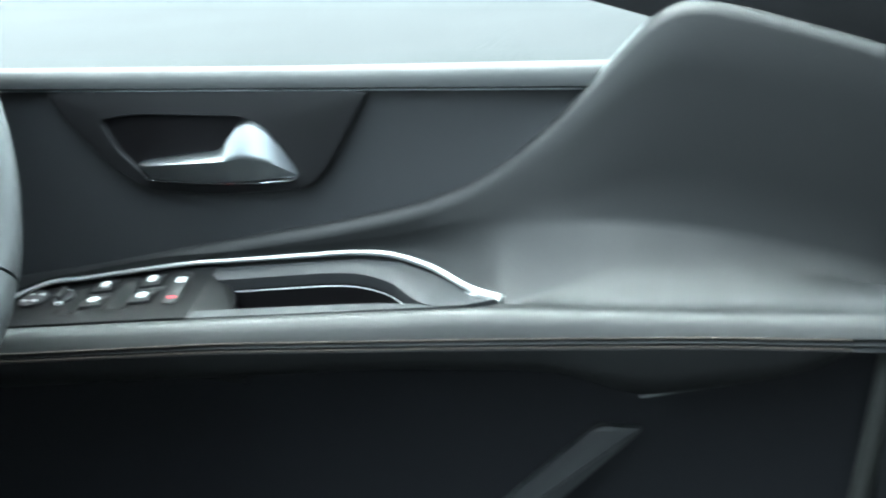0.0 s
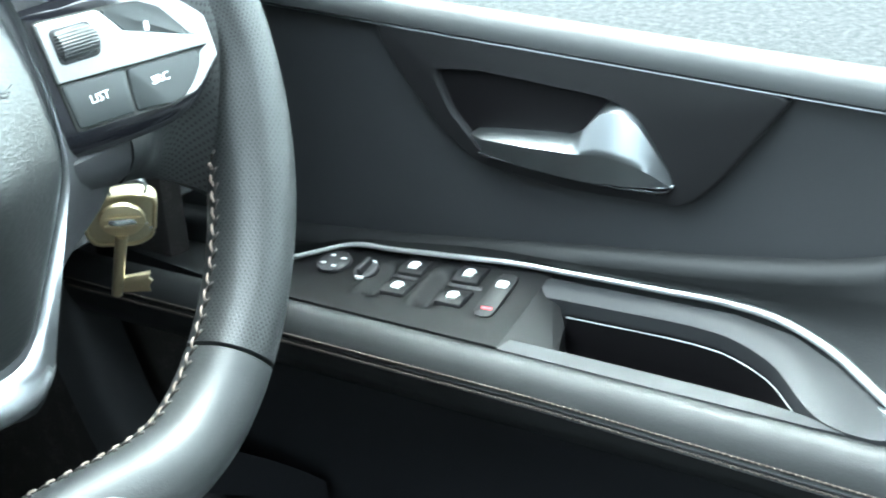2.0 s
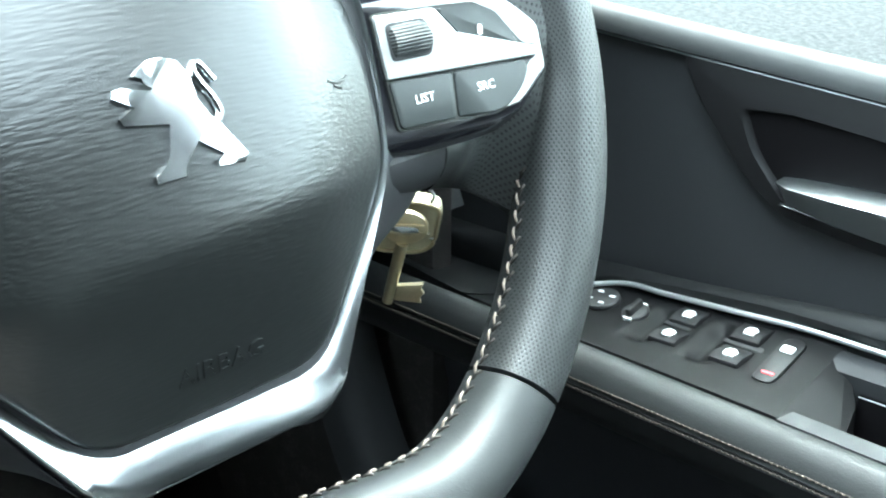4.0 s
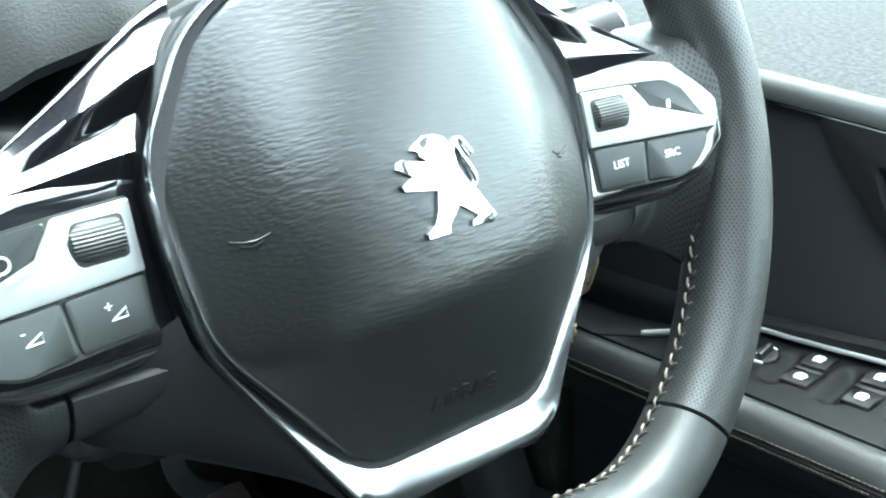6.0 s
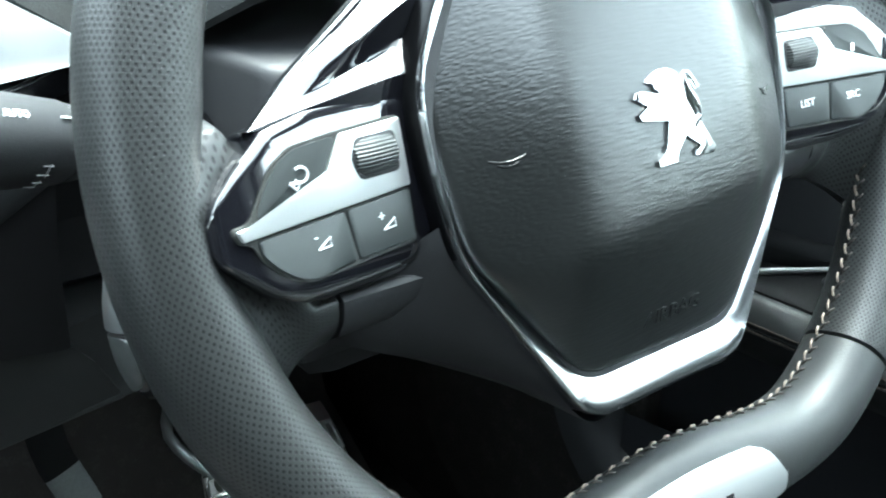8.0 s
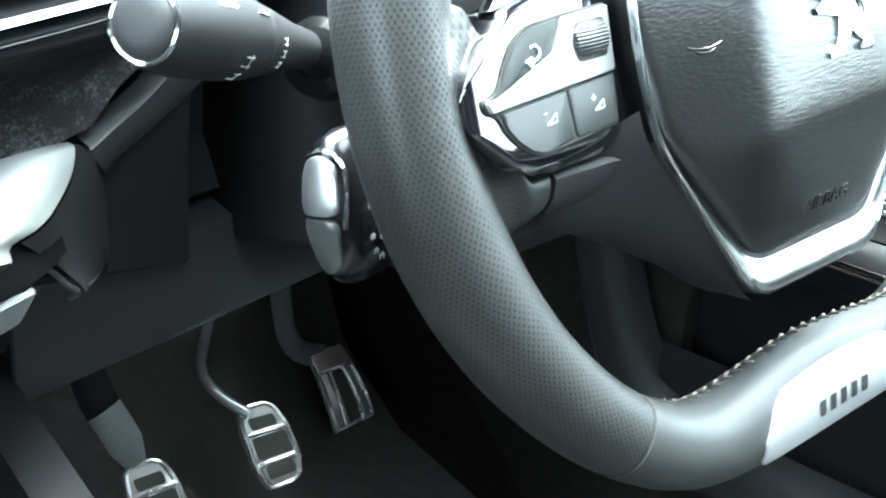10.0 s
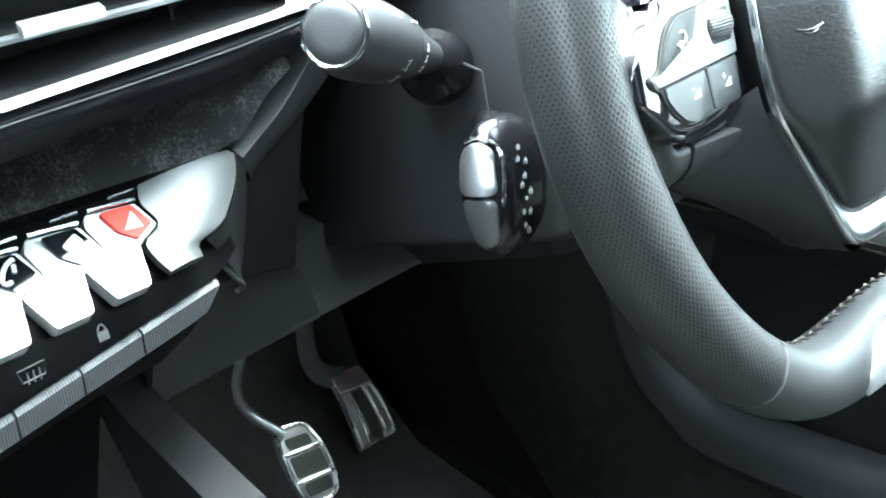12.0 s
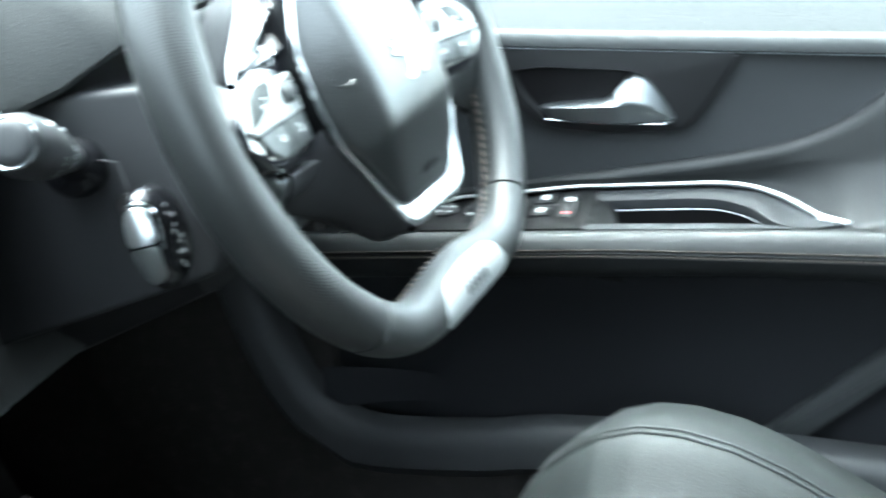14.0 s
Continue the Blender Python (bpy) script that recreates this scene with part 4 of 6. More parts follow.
while a < 2 * math.pi - 0.28:
    p, d, inn = inner_point(a)
    nrm = (inn * 0.98 + Vector((0, 0, -0.10))).normalized()
    side = nrm.cross(d).normalized()
    lean = 0.5 if k % 2 else -0.5
    q = p + inn * 0.0002 + Vector((0, 0, -0.0036)) + side * (0.0012 if k % 2 else -0.0012)
    m = Matrix((d * math.cos(lean) + side * math.sin(lean), side * math.cos(lean) - d * math.sin(lean), nrm)).transposed().to_4x4()
    ob = new("stitch", me if k % 2 else me_dark)
    ob.parent = wheel
    ob.matrix_basis = Matrix.Translation(q) @ m
    a += 0.0031 / 0.145
    k += 1

# hub outline and back body
HUB = [(-0.037, -0.0775), (0.037, -0.0775), (0.0765, -0.0125), (0.0800, 0.015), (0.0800, 0.044), (0.060, 0.076), (0.034, 0.092), (-0.034, 0.092), (-0.060, 0.076), (-0.0800, 0.044), (-0.0800, 0.015), (-0.0765, -0.0125)]


def hub_line(k, lift=0.0, radius=0.010, n=120, low=0.0):
    pts = []
    for x, y in HUB:
        x2, y2 = x * k, (y - 0.01) * k + 0.01
        if y < -0.05:
            y2 += low
        pts.append((x2, y2))
    ro = round_outline(pts, radius, 6)
    return [Vector((p.x, p.y, lift)) for p in even([(*q, 0) for q in ro + ro[:1]], n, True)]


def hub_rows(specs):
    return [[Vector((p.x, p.y, z)) for p in hub_line(k, low=lo)] for k, z, lo in specs]


rows = []
for k, zf, lo in ((0.994, -0.0006, 0), (1.001, -0.0016, 0), (0.999, 0.6, 0.0), (0.992, 1.0, 0.001), (0.90, 1.2, 0.006), (0.66, 1.5, 0.02)):
    rows.append([Vector((p.x, p.y, zf if zf < 0 else -zf * (0.024 + 0.038 * smooth_step(-0.078, -0.010, p.y)))) for p in hub_line(k, low=lo)])
part("hub_body", loft(rows, closed=True, caps=True), HARD_PLASTIC, wheel, "dark satin side of the hub")
half_top = [(0.0795, 0.000), (0.0765, -0.0130), (0.0600, -0.0400), (0.0375, -0.0770), (0.020, -0.0785), (0.0, -0.0785)]
half_low = [(0.1130, -0.0240), (0.1020, -0.0340), (0.0780, -0.0470), (0.0480, -0.0655), (0.024, -0.0820), (0.0, -0.0835)]
tops = smooth_line([(-x, y, 0) for x, y in half_top] + [(x, y, 0) for x, y in half_top[-2::-1]], 60)
lows = smooth_line([(-x, y, 0) for x, y in half_low] + [(x, y, 0) for x, y in half_low[-2::-1]], 60)
rows = [[Vector((p.x, p.y, -0.0030)), Vector((*p.lerp(q, 0.10).xy, -0.0075)), Vector((*p.lerp(q, 0.45).xy, -0.0150)), Vector((*p.lerp(q, 0.88).xy, -0.0250)), Vector((*q.xy, -0.0300)), Vector((q.x * 0.98, q.y + 0.001, -0.0360)), Vector((q.x * 0.85, q.y + 0.015, -0.0560))] for p, q in zip(tops, lows)]
part("lower_shell", loft(rows), SHROUD_PLASTIC, wheel, "dark satin lower shell of the hub")
for sx in (-1, 1):
    rows = [[Vector((p.x, p.y, z)) for p in hub_line(k) if p.x * sx > 0.045 and -0.0135 < p.y < 0.086] for k, z in ((0.998, -0.0012), (1.006, -0.0024), (1.008, -0.012), (1.012, -0.024))]
    rows = [sorted(r, key=lambda p: p.y) for r in rows]
    n = min(len(r) for r in rows)
    part("hub_cheek", loft([even(r, n) for r in rows]), STRIP_BLACK, wheel, "gloss black cheek beside the switches")
ring = hub_rows([(1.0, -0.0014, 0), (1.0, 0.0004, 0), (0.998, 0.0014, 0.0002), (0.994, 0.0019, 0.0010), (0.989, 0.0012, 0.0050), (0.982, -0.0002, 0.0108), (0.979, -0.0014, 0.0120), (0.974, -0.006, 0.0126)])
part("hub_ring", loft(ring, closed=True), RING_SATIN, wheel, "satin silver ring round the hub, widest at the bottom")
part("hub_gap", loft(hub_rows([(0.978, -0.0045, 0.0120), (0.968, -0.0120, 0.0115), (0.95, -0.0180, 0.0115), (0.90, -0.0200, 0.012)]), closed=True), STRIP_BLACK, wheel, "black gap round the pad")

# airbag pad: a raised middle with soft creases to the sides and the bottom
def pad_height(x, y):
    h = 0.0205 - 0.40 * ramp_up(abs(x) - 0.043) - 0.36 * ramp_up(-0.0155 + 0.05 * x - y, 0.0025) - 0.27 * ramp_up(y - 0.028, 0.015) - 0.9 * x * x - 0.5 * (y - 0.02) ** 2
    return ramp_up(h + 0.0020, 0.0016) - 0.0020


rows = []
for k in [0.970, 0.968, 0.962, 0.950, 0.925, 0.900] + list(np.linspace(0.86, 0.03, 40)):
    drop = {0.970: 0.010, 0.968: 0.0024, 0.962: 0.0008, 0.950: 0.0001}.get(k, 0)
    rows.append([Vector((p.x, p.y, pad_height(p.x, p.y) - drop)) for p in hub_line(k, low=0.0125 * k, n=160)])
part("airbag_pad", loft(rows, closed=True, caps=True), PAD_LEATHER, wheel, "grained black airbag cover")


def on_pad(x, y, h): return Vector((x, y, pad_height(x, y) + h))


EMB = [(-0.0070, 0.0291), (-0.0043, 0.0308), (-0.0012, 0.0322), (0.0028, 0.0322), (0.0062, 0.0306), (0.0086, 0.0262), (0.0080, 0.0205), (0.0105, 0.0150), (0.0127, 0.0133), (0.0183, 0.0037), (0.0164, 0.0016), (0.0084, 0.0024), (0.0091, 0.0042), (0.0121, 0.0052),
       (0.0051, 0.0104), (-0.0002, 0.0052), (-0.0005, 0.0021), (-0.0087, 0.0021), (-0.0087, 0.0042), (-0.0048, 0.0060), (-0.0031, 0.0092), (-0.0007, 0.0160), (-0.0127, 0.0177), (-0.0133, 0.0199), (-0.0077, 0.0215), (-0.0136, 0.0247), (-0.0128, 0.0266), (-0.0101, 0.0270), (-0.0033, 0.0244), (-0.0018, 0.0253), (-0.0048, 0.0268), (-0.0038, 0.0282)]
bm = prism(EMB, None, -0.001, 0.0014, 0.0003)
bmesh.ops.triangulate(bm, faces=[f for f in bm.faces if len(f.verts) > 4])
for v in bm.verts:
    v.co = on_pad(*v.co)
tail = smooth_line([(0.0100, 0.0115, 0), (0.0135, 0.0150, 0), (0.0130, 0.0195, 0), (0.0108, 0.0240, 0), (0.0098, 0.0278, 0), (0.0118, 0.0290, 0), (0.0147, 0.0238, 0)], 24)
part("emblem", join(bm, tube([on_pad(p.x, p.y, 0.0006) for p in tail], 0.0011, 8)), CHROME, wheel, "plain polished emblem shape on the pad", sharp=25)
part("airbag_letters", moved(text_mesh("AIRBAG", 0.0078), Matrix.Translation((0.002, -0.0500, pad_height(0, -0.0500) + 0.0003)) @ Matrix.Rotation(radians(20.5), 4, "X") @ Matrix.Diagonal((1.0, 1, 1.2, 1))), PAD_LEATHER, wheel, "embossed letters on the airbag cover")
for sx in (-1, 1):
    arc = [on_pad(sx * 0.0590 + d, 0.0165 - 0.0012 * (1 - (d / 0.0052) ** 2), 0.0) for d in np.linspace(-0.0052, 0.0052, 10)]
    arc2 = [on_pad(sx * 0.0590 + d, 0.0149 - 0.0010 * (1 - (d / 0.003) ** 2), 0.0) for d in np.linspace(-0.003, 0.003, 8)]
    part("horn_mark", join(tube(arc, 0.0004, 6), tube(arc2, 0.0004, 6)), PAD_LEATHER, wheel, "embossed horn mark")

# spokes with their switch pods; the left is the mirror of the right
def flat_piece(outline, sx, low, high, bevel=0.0006, radius=0.0015, dome=0.0):
    pts = round_outline([(x * sx, y) for x, y in outline], radius, 3)
    if sx < 0:
        pts = pts[::-1]
    bm = prism(pts, None, low, high, bevel, 2)
    bmesh.ops.triangulate(bm, faces=[f for f in bm.faces if len(f.verts) > 4])
    return bm


LOW_U, LOW_Y = [0.074, 0.104, 0.1170, 0.1270, 0.1370, 0.1450, 0.1505, 0.1528, 0.1538], [-0.0122, -0.0130, -0.0130, -0.0122, -0.0082, -0.0016, 0.0030, 0.0058, 0.0085]
TOP_U, TOP_Y = [0.074, 0.096, 0.118, 0.1325, 0.1440, 0.1500, 0.1525, 0.1538], [0.0420, 0.0400, 0.0405, 0.0375, 0.0285, 0.0230, 0.0195, 0.0155]
WING_S = [0.0, 0.18, 0.38, 0.60, 0.76, 0.90, 1.0]
WING_X, WING_Y = [0.1315, 0.1140, 0.0950, 0.0760, 0.0640, 0.0560, 0.0500], [0.0402, 0.0525, 0.0640, 0.0760, 0.0835, 0.0875, 0.0900]
SILVER = [(0.0868, 0.0335), (0.1092, 0.0325), (0.1140, 0.0262), (0.1188, 0.0188), (0.1240, 0.0152), (0.1480, 0.0135), (0.1466, 0.0101), (0.0868, 0.0131)]
UPPER = [(0.1102, 0.0323), (0.1250, 0.0313), (0.1318, 0.0284), (0.1376, 0.0215), (0.1412, 0.0146), (0.1250, 0.0158), (0.1196, 0.0194), (0.1148, 0.0266)]
JOINT = [(0.0861, 0.0343), (0.1096, 0.0333), (0.1258, 0.0320), (0.1338, 0.0276), (0.1430, 0.0146), (0.1489, 0.0141), (0.1474, 0.0094), (0.1433, 0.0088), (0.1417, 0.0042), (0.1373, -0.0006), (0.1318, -0.0045), (0.1262, -0.0061), (0.1100, -0.0051), (0.0872, -0.0040)]
INNER_B = [(0.0872, 0.0124), (0.1117, 0.0111), (0.1099, -0.0041), (0.0880, -0.0032)]
OUTER_B = [(0.1123, 0.0110), (0.1425, 0.0095), (0.1410, 0.0048), (0.1368, 0.0002), (0.1315, -0.0036), (0.1260, -0.0052), (0.1105, -0.0042)]
for sx in (1, -1):
    rows = []
    for u in np.concatenate([np.linspace(0.0740, 0.1440, 32), np.linspace(0.1450, 0.1538, 16)]):
        y0, y1 = float(np.interp(u, LOW_U, LOW_Y)), float(np.interp(u, TOP_U, TOP_Y))
        line = []
        for k in np.linspace(0, 1, 26):
            y = y0 + (y1 - y0) * k
            edge = -0.0022 * math.exp(-((u - 0.1538) / 0.0014) ** 2) - 0.0016 * (math.exp(-(k / 0.03) ** 2) + math.exp(-((1 - k) / 0.03) ** 2))
            line.append((sx * u, y, -0.0050 + edge - 0.45 * ramp_up(-0.0060 - y, 0.0006) - 0.10 * ramp_up(u - 0.142, 0.002)))
        rows.append([(sx * u, y0, -0.022)] + line + [(sx * u, y1, -0.022)])
    pod = part("spoke_panel", loft(rows, closed=True, caps=True), GLOSS_BLACK, wheel, "glossy black spoke panel")
    pod.location = (0.002, 0, -0.0150)
    pod.rotation_euler = (0, radians(-8.0) * sx, radians(-0.9))
    rows = []
    for s in np.linspace(0, 1, 34):
        lo = Vector((0.1325 - 0.0625 * s, 0.0400 - 0.0040 * s))
        hi = Vector((float(np.interp(s, WING_S, WING_X)), float(np.interp(s, WING_S, WING_Y))))
        z, line, width = -0.0060 - 0.004 * s, [], hi.y - lo.y
        for k in np.linspace(0, 1, 30):
            wide = smooth_step(0.02, 0.55, s)
            slope = -0.20 + 0.86 * smooth_step(0.20, 0.25, k) - 0.92 * smooth_step(0.34 + 0.08 * s, 0.38 + 0.08 * s, k) * wide + 0.98 * smooth_step(0.64, 0.69, k) * wide + 1.2 * smooth_step(0.95, 1.0, k)
            z -= slope * width / 29
            p = lo.lerp(hi, k)
            line.append((sx * p.x, p.y, z))
        rows.append([(line[0][0], line[0][1], line[0][2] - 0.006)] + line + [(line[-1][0], line[-1][1] - 0.001, line[-1][2] - 0.006)])
    part("spoke_wing", loft(rows, closed=True, caps=True), GLOSS_BLACK, wheel, "curved glossy black upper spoke")
    part("pod_joint", flat_piece(JOINT, sx, -0.009, -0.0043, 0.0002, 0.002), RUBBER, pod, "narrow black joint round the keys")
    part("pod_trim", flat_piece(SILVER, sx, -0.008, -0.0030, 0.0006, 0.0008), SATIN_SILVER, pod, "satin silver switch trim")
    for nm, ol, lab in (("upper_button", UPPER, "grey voice button"), ("inner_button", INNER_B, "grey push button"), ("outer_button", OUTER_B, "grey push button")):
        part(nm, flat_piece(ol, sx, -0.010, -0.0034, 0.0009, 0.0024 if nm == "upper_button" else 0.0018), BUTTON_GREY, pod, lab)
    bm = tube([(sx * 0.0905, 0.0243, -0.0062), (sx * 0.0915, 0.0243, -0.0062), (sx * 0.0985, 0.0243, -0.0062), (sx * 0.1030, 0.0243, -0.0062), (sx * 0.1058, 0.0243, -0.0062)], [0.0040, 0.0060, 0.0064, 0.0062, 0.0048], 30, up=(0, 0, 1))
    part("roller", bm, ROLLER, pod, "ribbed grey thumb roller")
    part("roller_slot", flat_piece([(0.0898, 0.0182), (0.1050, 0.0180), (0.1072, 0.0240), (0.1050, 0.0303), (0.0898, 0.0303)], sx, -0.0035, -0.0028, 0.0002, 0.002), DARK_PLASTIC, pod, "dark slot round the roller")
    if sx > 0:
        for word, x, y in (("LIST", 0.0990, 0.0048), ("SRC", 0.1235, 0.0040)):
            part("button_letters", moved(text_mesh(word, 0.0042), Matrix.Translation((x, y, -0.0033))), PALE_MARK, pod, "white button lettering")
        part("voice_icon", flat_piece([(0.1245, 0.0212), (0.1262, 0.0208), (0.1268, 0.0240), (0.1251, 0.0244)], 1, -0.0036, -0.0031, 0.0, 0.0006), PALE_MARK, pod, "white voice mark")
    else:
        for x, sign in ((-0.0985, "+"), (-0.1225, "-")):
            bits = [moved(text_mesh(sign, 0.0046), Matrix.Translation((x - 0.0014, 0.0062, -0.0033)))]
            tri = [(x - 0.0012, 0.0024), (x + 0.0034, 0.0026), (x + 0.0034, 0.0051)]
            bits.append(tube([(*p, -0.0033) for p in tri + tri[:1]], 0.00026, 6))
            part("volume_icon", join(*bits), ICON_GREY, pod, "white volume mark")
        loop = [(-0.1250 + 0.0024 * math.cos(t), 0.0240 + 0.0021 * math.sin(t), -0.0032) for t in np.linspace(-2.6, 2.2, 14)]
        part("menu_icon", join(tube(loop, 0.0004, 6), tube([(-0.1290, 0.0222, -0.0032), (-0.1255, 0.0218, -0.0032), (-0.1272, 0.0202, -0.0032), (-0.1290, 0.0222, -0.0032)], 0.0005, 6)), ICON_GREY, pod, "white menu mark")
    # plastic cover below the switches, and the leather web that flows into the rim beyond a narrow slit
    rows = []
    for u in np.linspace(0.060, 0.1108, 18):
        e = smooth_step(0.078, 0.1108, u)
        top, zf, drop = -0.0130, -0.0100 - 0.0025 * e, 0.0150 + 0.001 * e
        rows.append([(sx * u, top + 0.002, zf - 0.008), (sx * u, top + 0.0005, zf - 0.0022), (sx * u, top - 0.0006, zf - 0.0007), (sx * u, top - 0.0020, zf), (sx * u, top - 0.0040, zf - 0.0006), (sx * u, top - 0.55 * drop, zf - 0.003), (sx * u, top - 0.85 * drop, zf - 0.008), (sx * u, top - drop, zf - 0.016), (sx * u, top - drop + 0.004, zf - 0.024), (sx * u, top + 0.01, -0.034)])
    part("spoke_cover", loft(rows, closed=True, caps=True), SHROUD_PLASTIC, wheel, "dark plastic lower face of the spoke")
    end = RR + sx * RX - 0.0060
    rows, us = [], list(np.linspace(0.1122, end, 30))
    for u in us:
        s = (u - 0.1122) / (end - 0.1062)
        top = -0.0132 + 0.0560 * smooth_step(0.119, 0.140, u)
        low = max(-0.0300 - 0.060 * s ** 2.0, RC - math.sqrt(max(0.1640 ** 2 - (u - sx * RX) ** 2, 0)))
        zf = -0.0135 + 0.0125 * smooth_step(0.120, end + 0.004, u)
        prof = [(top + 0.003, zf - 0.009), (top + 0.0004, zf - 0.0018), (top - 0.0012, zf - 0.0002)]
        dive = 0.007 * smooth_step(0.134, 0.152, u)
        prof = [(y, z - dive) for y, z in prof]
        prof += [(top + (low - top) * k, zf - 0.016 * k ** 2.6 - dive * max(0.0, 1 - k / 0.30) ** 1.6) for k in (0.10, 0.22, 0.34, 0.46, 0.58, 0.70, 0.82, 0.92, 1.0)]
        prof += [(low + 0.002, zf - 0.024), (low + 0.010, zf - 0.030), (top + 0.01, -0.034)]
        rows.append([(sx * u, y, z) for y, z in prof])
    run = [0.0]
    for a, d in zip(rows[10], rows[10][1:] + rows[10][:1]):
        run.append(run[-1] + (Vector(d) - Vector(a)).length)
    part("spoke_leather", loft(rows, closed=True, caps=True, uv=lambda i, j: (us[i], run[j])), RIM_LEATHER, wheel, "perforated leather web of the spoke")

# ---- steering column with its stalks ----
column = thing("steering_column", "dark plastic steering column shroud with stalks", "steering column", (-0.70, 0.514, 0.95))


def col_ring(x, y0, y1, z0, z1, r):
    pts = round_outline([(y0, z0), (y1, z0), (y1 - 0.012, z1), (y0 + 0.012, z1)], r, 5)
    return [(x, a, b) for a, b in pts]


rows = [col_ring(-0.592, 0.450, 0.578, 0.962, 1.050, 0.012), col_ring(-0.594, 0.436, 0.592, 0.952, 1.053, 0.009), col_ring(-0.598, 0.429, 0.599, 0.947, 1.0555, 0.006), col_ring(-0.606, 0.4255, 0.6025, 0.944, 1.0565, 0.005), col_ring(-0.68, 0.424, 0.604, 0.905, 1.050, 0.006), col_ring(-0.82, 0.424, 0.604, 0.850, 1.03, 0.006)]
rows = [[(x + (1.052 - z) * 0.30 * smooth_step(-0.70, -0.60, x), y, z) for x, y, z in r] for r in rows]
part("shroud", loft(rows, closed=True, caps=True), SHROUD_PLASTIC, column, "matt black column shroud")
rows = []
for x in np.linspace(-0.584, -0.82, 14):
    t = (-0.572 - x) / 0.21
    z0, ye = 0.9350 - 0.115 * t, 0.438 + 0.080 * t
    rows.append([(x, 0.60, z0 - 0.002), (x, ye + 0.012, z0 - 0.003), (x, ye, z0), (x, ye - 0.003, z0 + 0.004), (x, 0.4225 + 0.06 * max(0, t), z0 + 0.026 + 0.014 * t), (x, 0.427 + 0.06 * max(0, t), z0 + 0.030 + 0.014 * t), (x, 0.60, z0 + 0.030)])
part("lower_cover", loft(rows, closed=True, caps=True), BEZEL_BLACK, column, "black lower half of the shroud")
part("shroud_seam", tube([(-0.5945, 0.4255, 0.990), (-0.611, 0.4235, 0.994), (-0.617, 0.4238, 1.016), (-0.640, 0.4238, 1.018)], 0.0007, 6), DARK_PLASTIC, column, "narrow seam in the shroud")
part("column_shaft", tube([(-0.50, 0.514, 1.032), (-0.60, 0.514, 1.0)], [0.04, 0.06], 24), DARK_PLASTIC, column)


def stalk(sx):
    """Wiper or lamp stalk: boot at the shroud, flat neck, thick barrel with a ringed end cap."""
    y = 0.514
    def P(a, b, c): return Vector((a, y + sx * (b - y), c))
    base, neck, tipp = P(-0.648, 0.424, 1.011), P(-0.626, 0.396, 1.027), P(-0.583, 0.314, 1.062)
    ax = tipp - neck
    bt = part("stalk_boot", lathe([(0, 0.0140), (0.10, 0.0176), (0.22, 0.0184), (0.38, 0.0178), (0.47, 0.0155), (0.52, 0.0115), (0.60, 0.0100), (0.8, 0.0085), (1, 0.0075)], base + (base - neck) * 0.25, neck, 32), PANEL_BLACK, column, "round black stalk boot")
    # modelled highlight: a short chrome arc laid on the black boot
    part("boot_glint", tube([base.lerp(neck, 0.12) + Vector((math.cos(t) * 0.010, 0, math.sin(t) * 0.0184)) for t in np.linspace(3.4, 4.6, 10)], 0.0011, 6), CHROME, bt, "chrome sliver imitating a glint on the boot")
    bar = part("stalk_barrel", lathe([(0, 0.0075), (0.18, 0.0095), (0.34, 0.0125), (0.45, 0.0142), (0.455, 0.0136), (0.47, 0.0136), (0.475, 0.0147), (0.70, 0.0160), (0.86, 0.0158), (0.95, 0.0146), (1.0, 0.0128)], neck - ax * 0.05, tipp, 36), HARD_PLASTIC, column, "matt black stalk barrel")
    e1 = ax.normalized().cross(Vector((0, 0, 1))).normalized()
    e2 = e1.cross(ax.normalized())
    loop = [tipp + (e1 * math.cos(t) + e2 * math.sin(t)) * 0.0122 for t in np.linspace(0, 2 * math.pi, 37)]
    part("cap_ring", tube(loop, 0.0011, 8, caps=False, up=tuple(ax)), CHROME, bar, "bright ring round the end cap")
    part("end_cap", lathe([(0, 0.0112), (0.4, 0.0112), (0.8, 0.0098), (1, 0.006)], tipp, tipp + ax * 0.035, 32), HARD_PLASTIC, bar, "black end cap")
    s = ax.normalized().cross(Vector((0, 0, 1))).normalized() * (-1 if sx > 0 else 1)
    face = Vector((0.75, 0, -0.1)).normalized()
    d = ax.normalized()
    f = (face - d * face.dot(d)).normalized()
    g = d.cross(f)
    for t, r, w, turn in ((0.62, 0.0157, 0.0055, -0.15), (0.62, 0.0157, 0.0050, -0.62), (0.37, 0.0128, 0.0032, 0.45), (0.37, 0.0128, 0.0032, 0.10), (0.37, 0.0128, 0.0032, -0.25)):
        c = neck + ax * (t - 0.05 * (1 - t))
        q = (f * math.cos(turn) + g * math.sin(turn))
        sd = d.cross(q)
        bm = join(*[tube([c + q * (r + 0.0002) + d * a0 + sd * b0, c + q * (r + 0.0002) + d * a1 + sd * b1], 0.00020, 5) for a0, b0, a1, b1 in ((-w / 2, -w / 3, w / 2, -w / 3), (-w / 2, w / 3, w / 3, w / 3), (-w / 4, -w / 2, -w / 4, w / 2))])
        part("stalk_mark", bm, PALE_MARK if t < 0.5 else DIM_MARK, bar, "small white print")


stalk(1)
stalk(-1)
# lamp setting printed along the left stalk
d = (Vector((-0.583, 0.314, 1.062)) - Vector((-0.626, 0.396, 1.027))).normalized()
q = Vector((0.70, 0, 0.70))
q = (q - d * q.dot(d)).normalized()
xd = -d if (-d).y > 0 else d
yd = q.cross(xd)
at = Vector((-0.626, 0.396, 1.027)) + d * 0.0725 + q * 0.0162
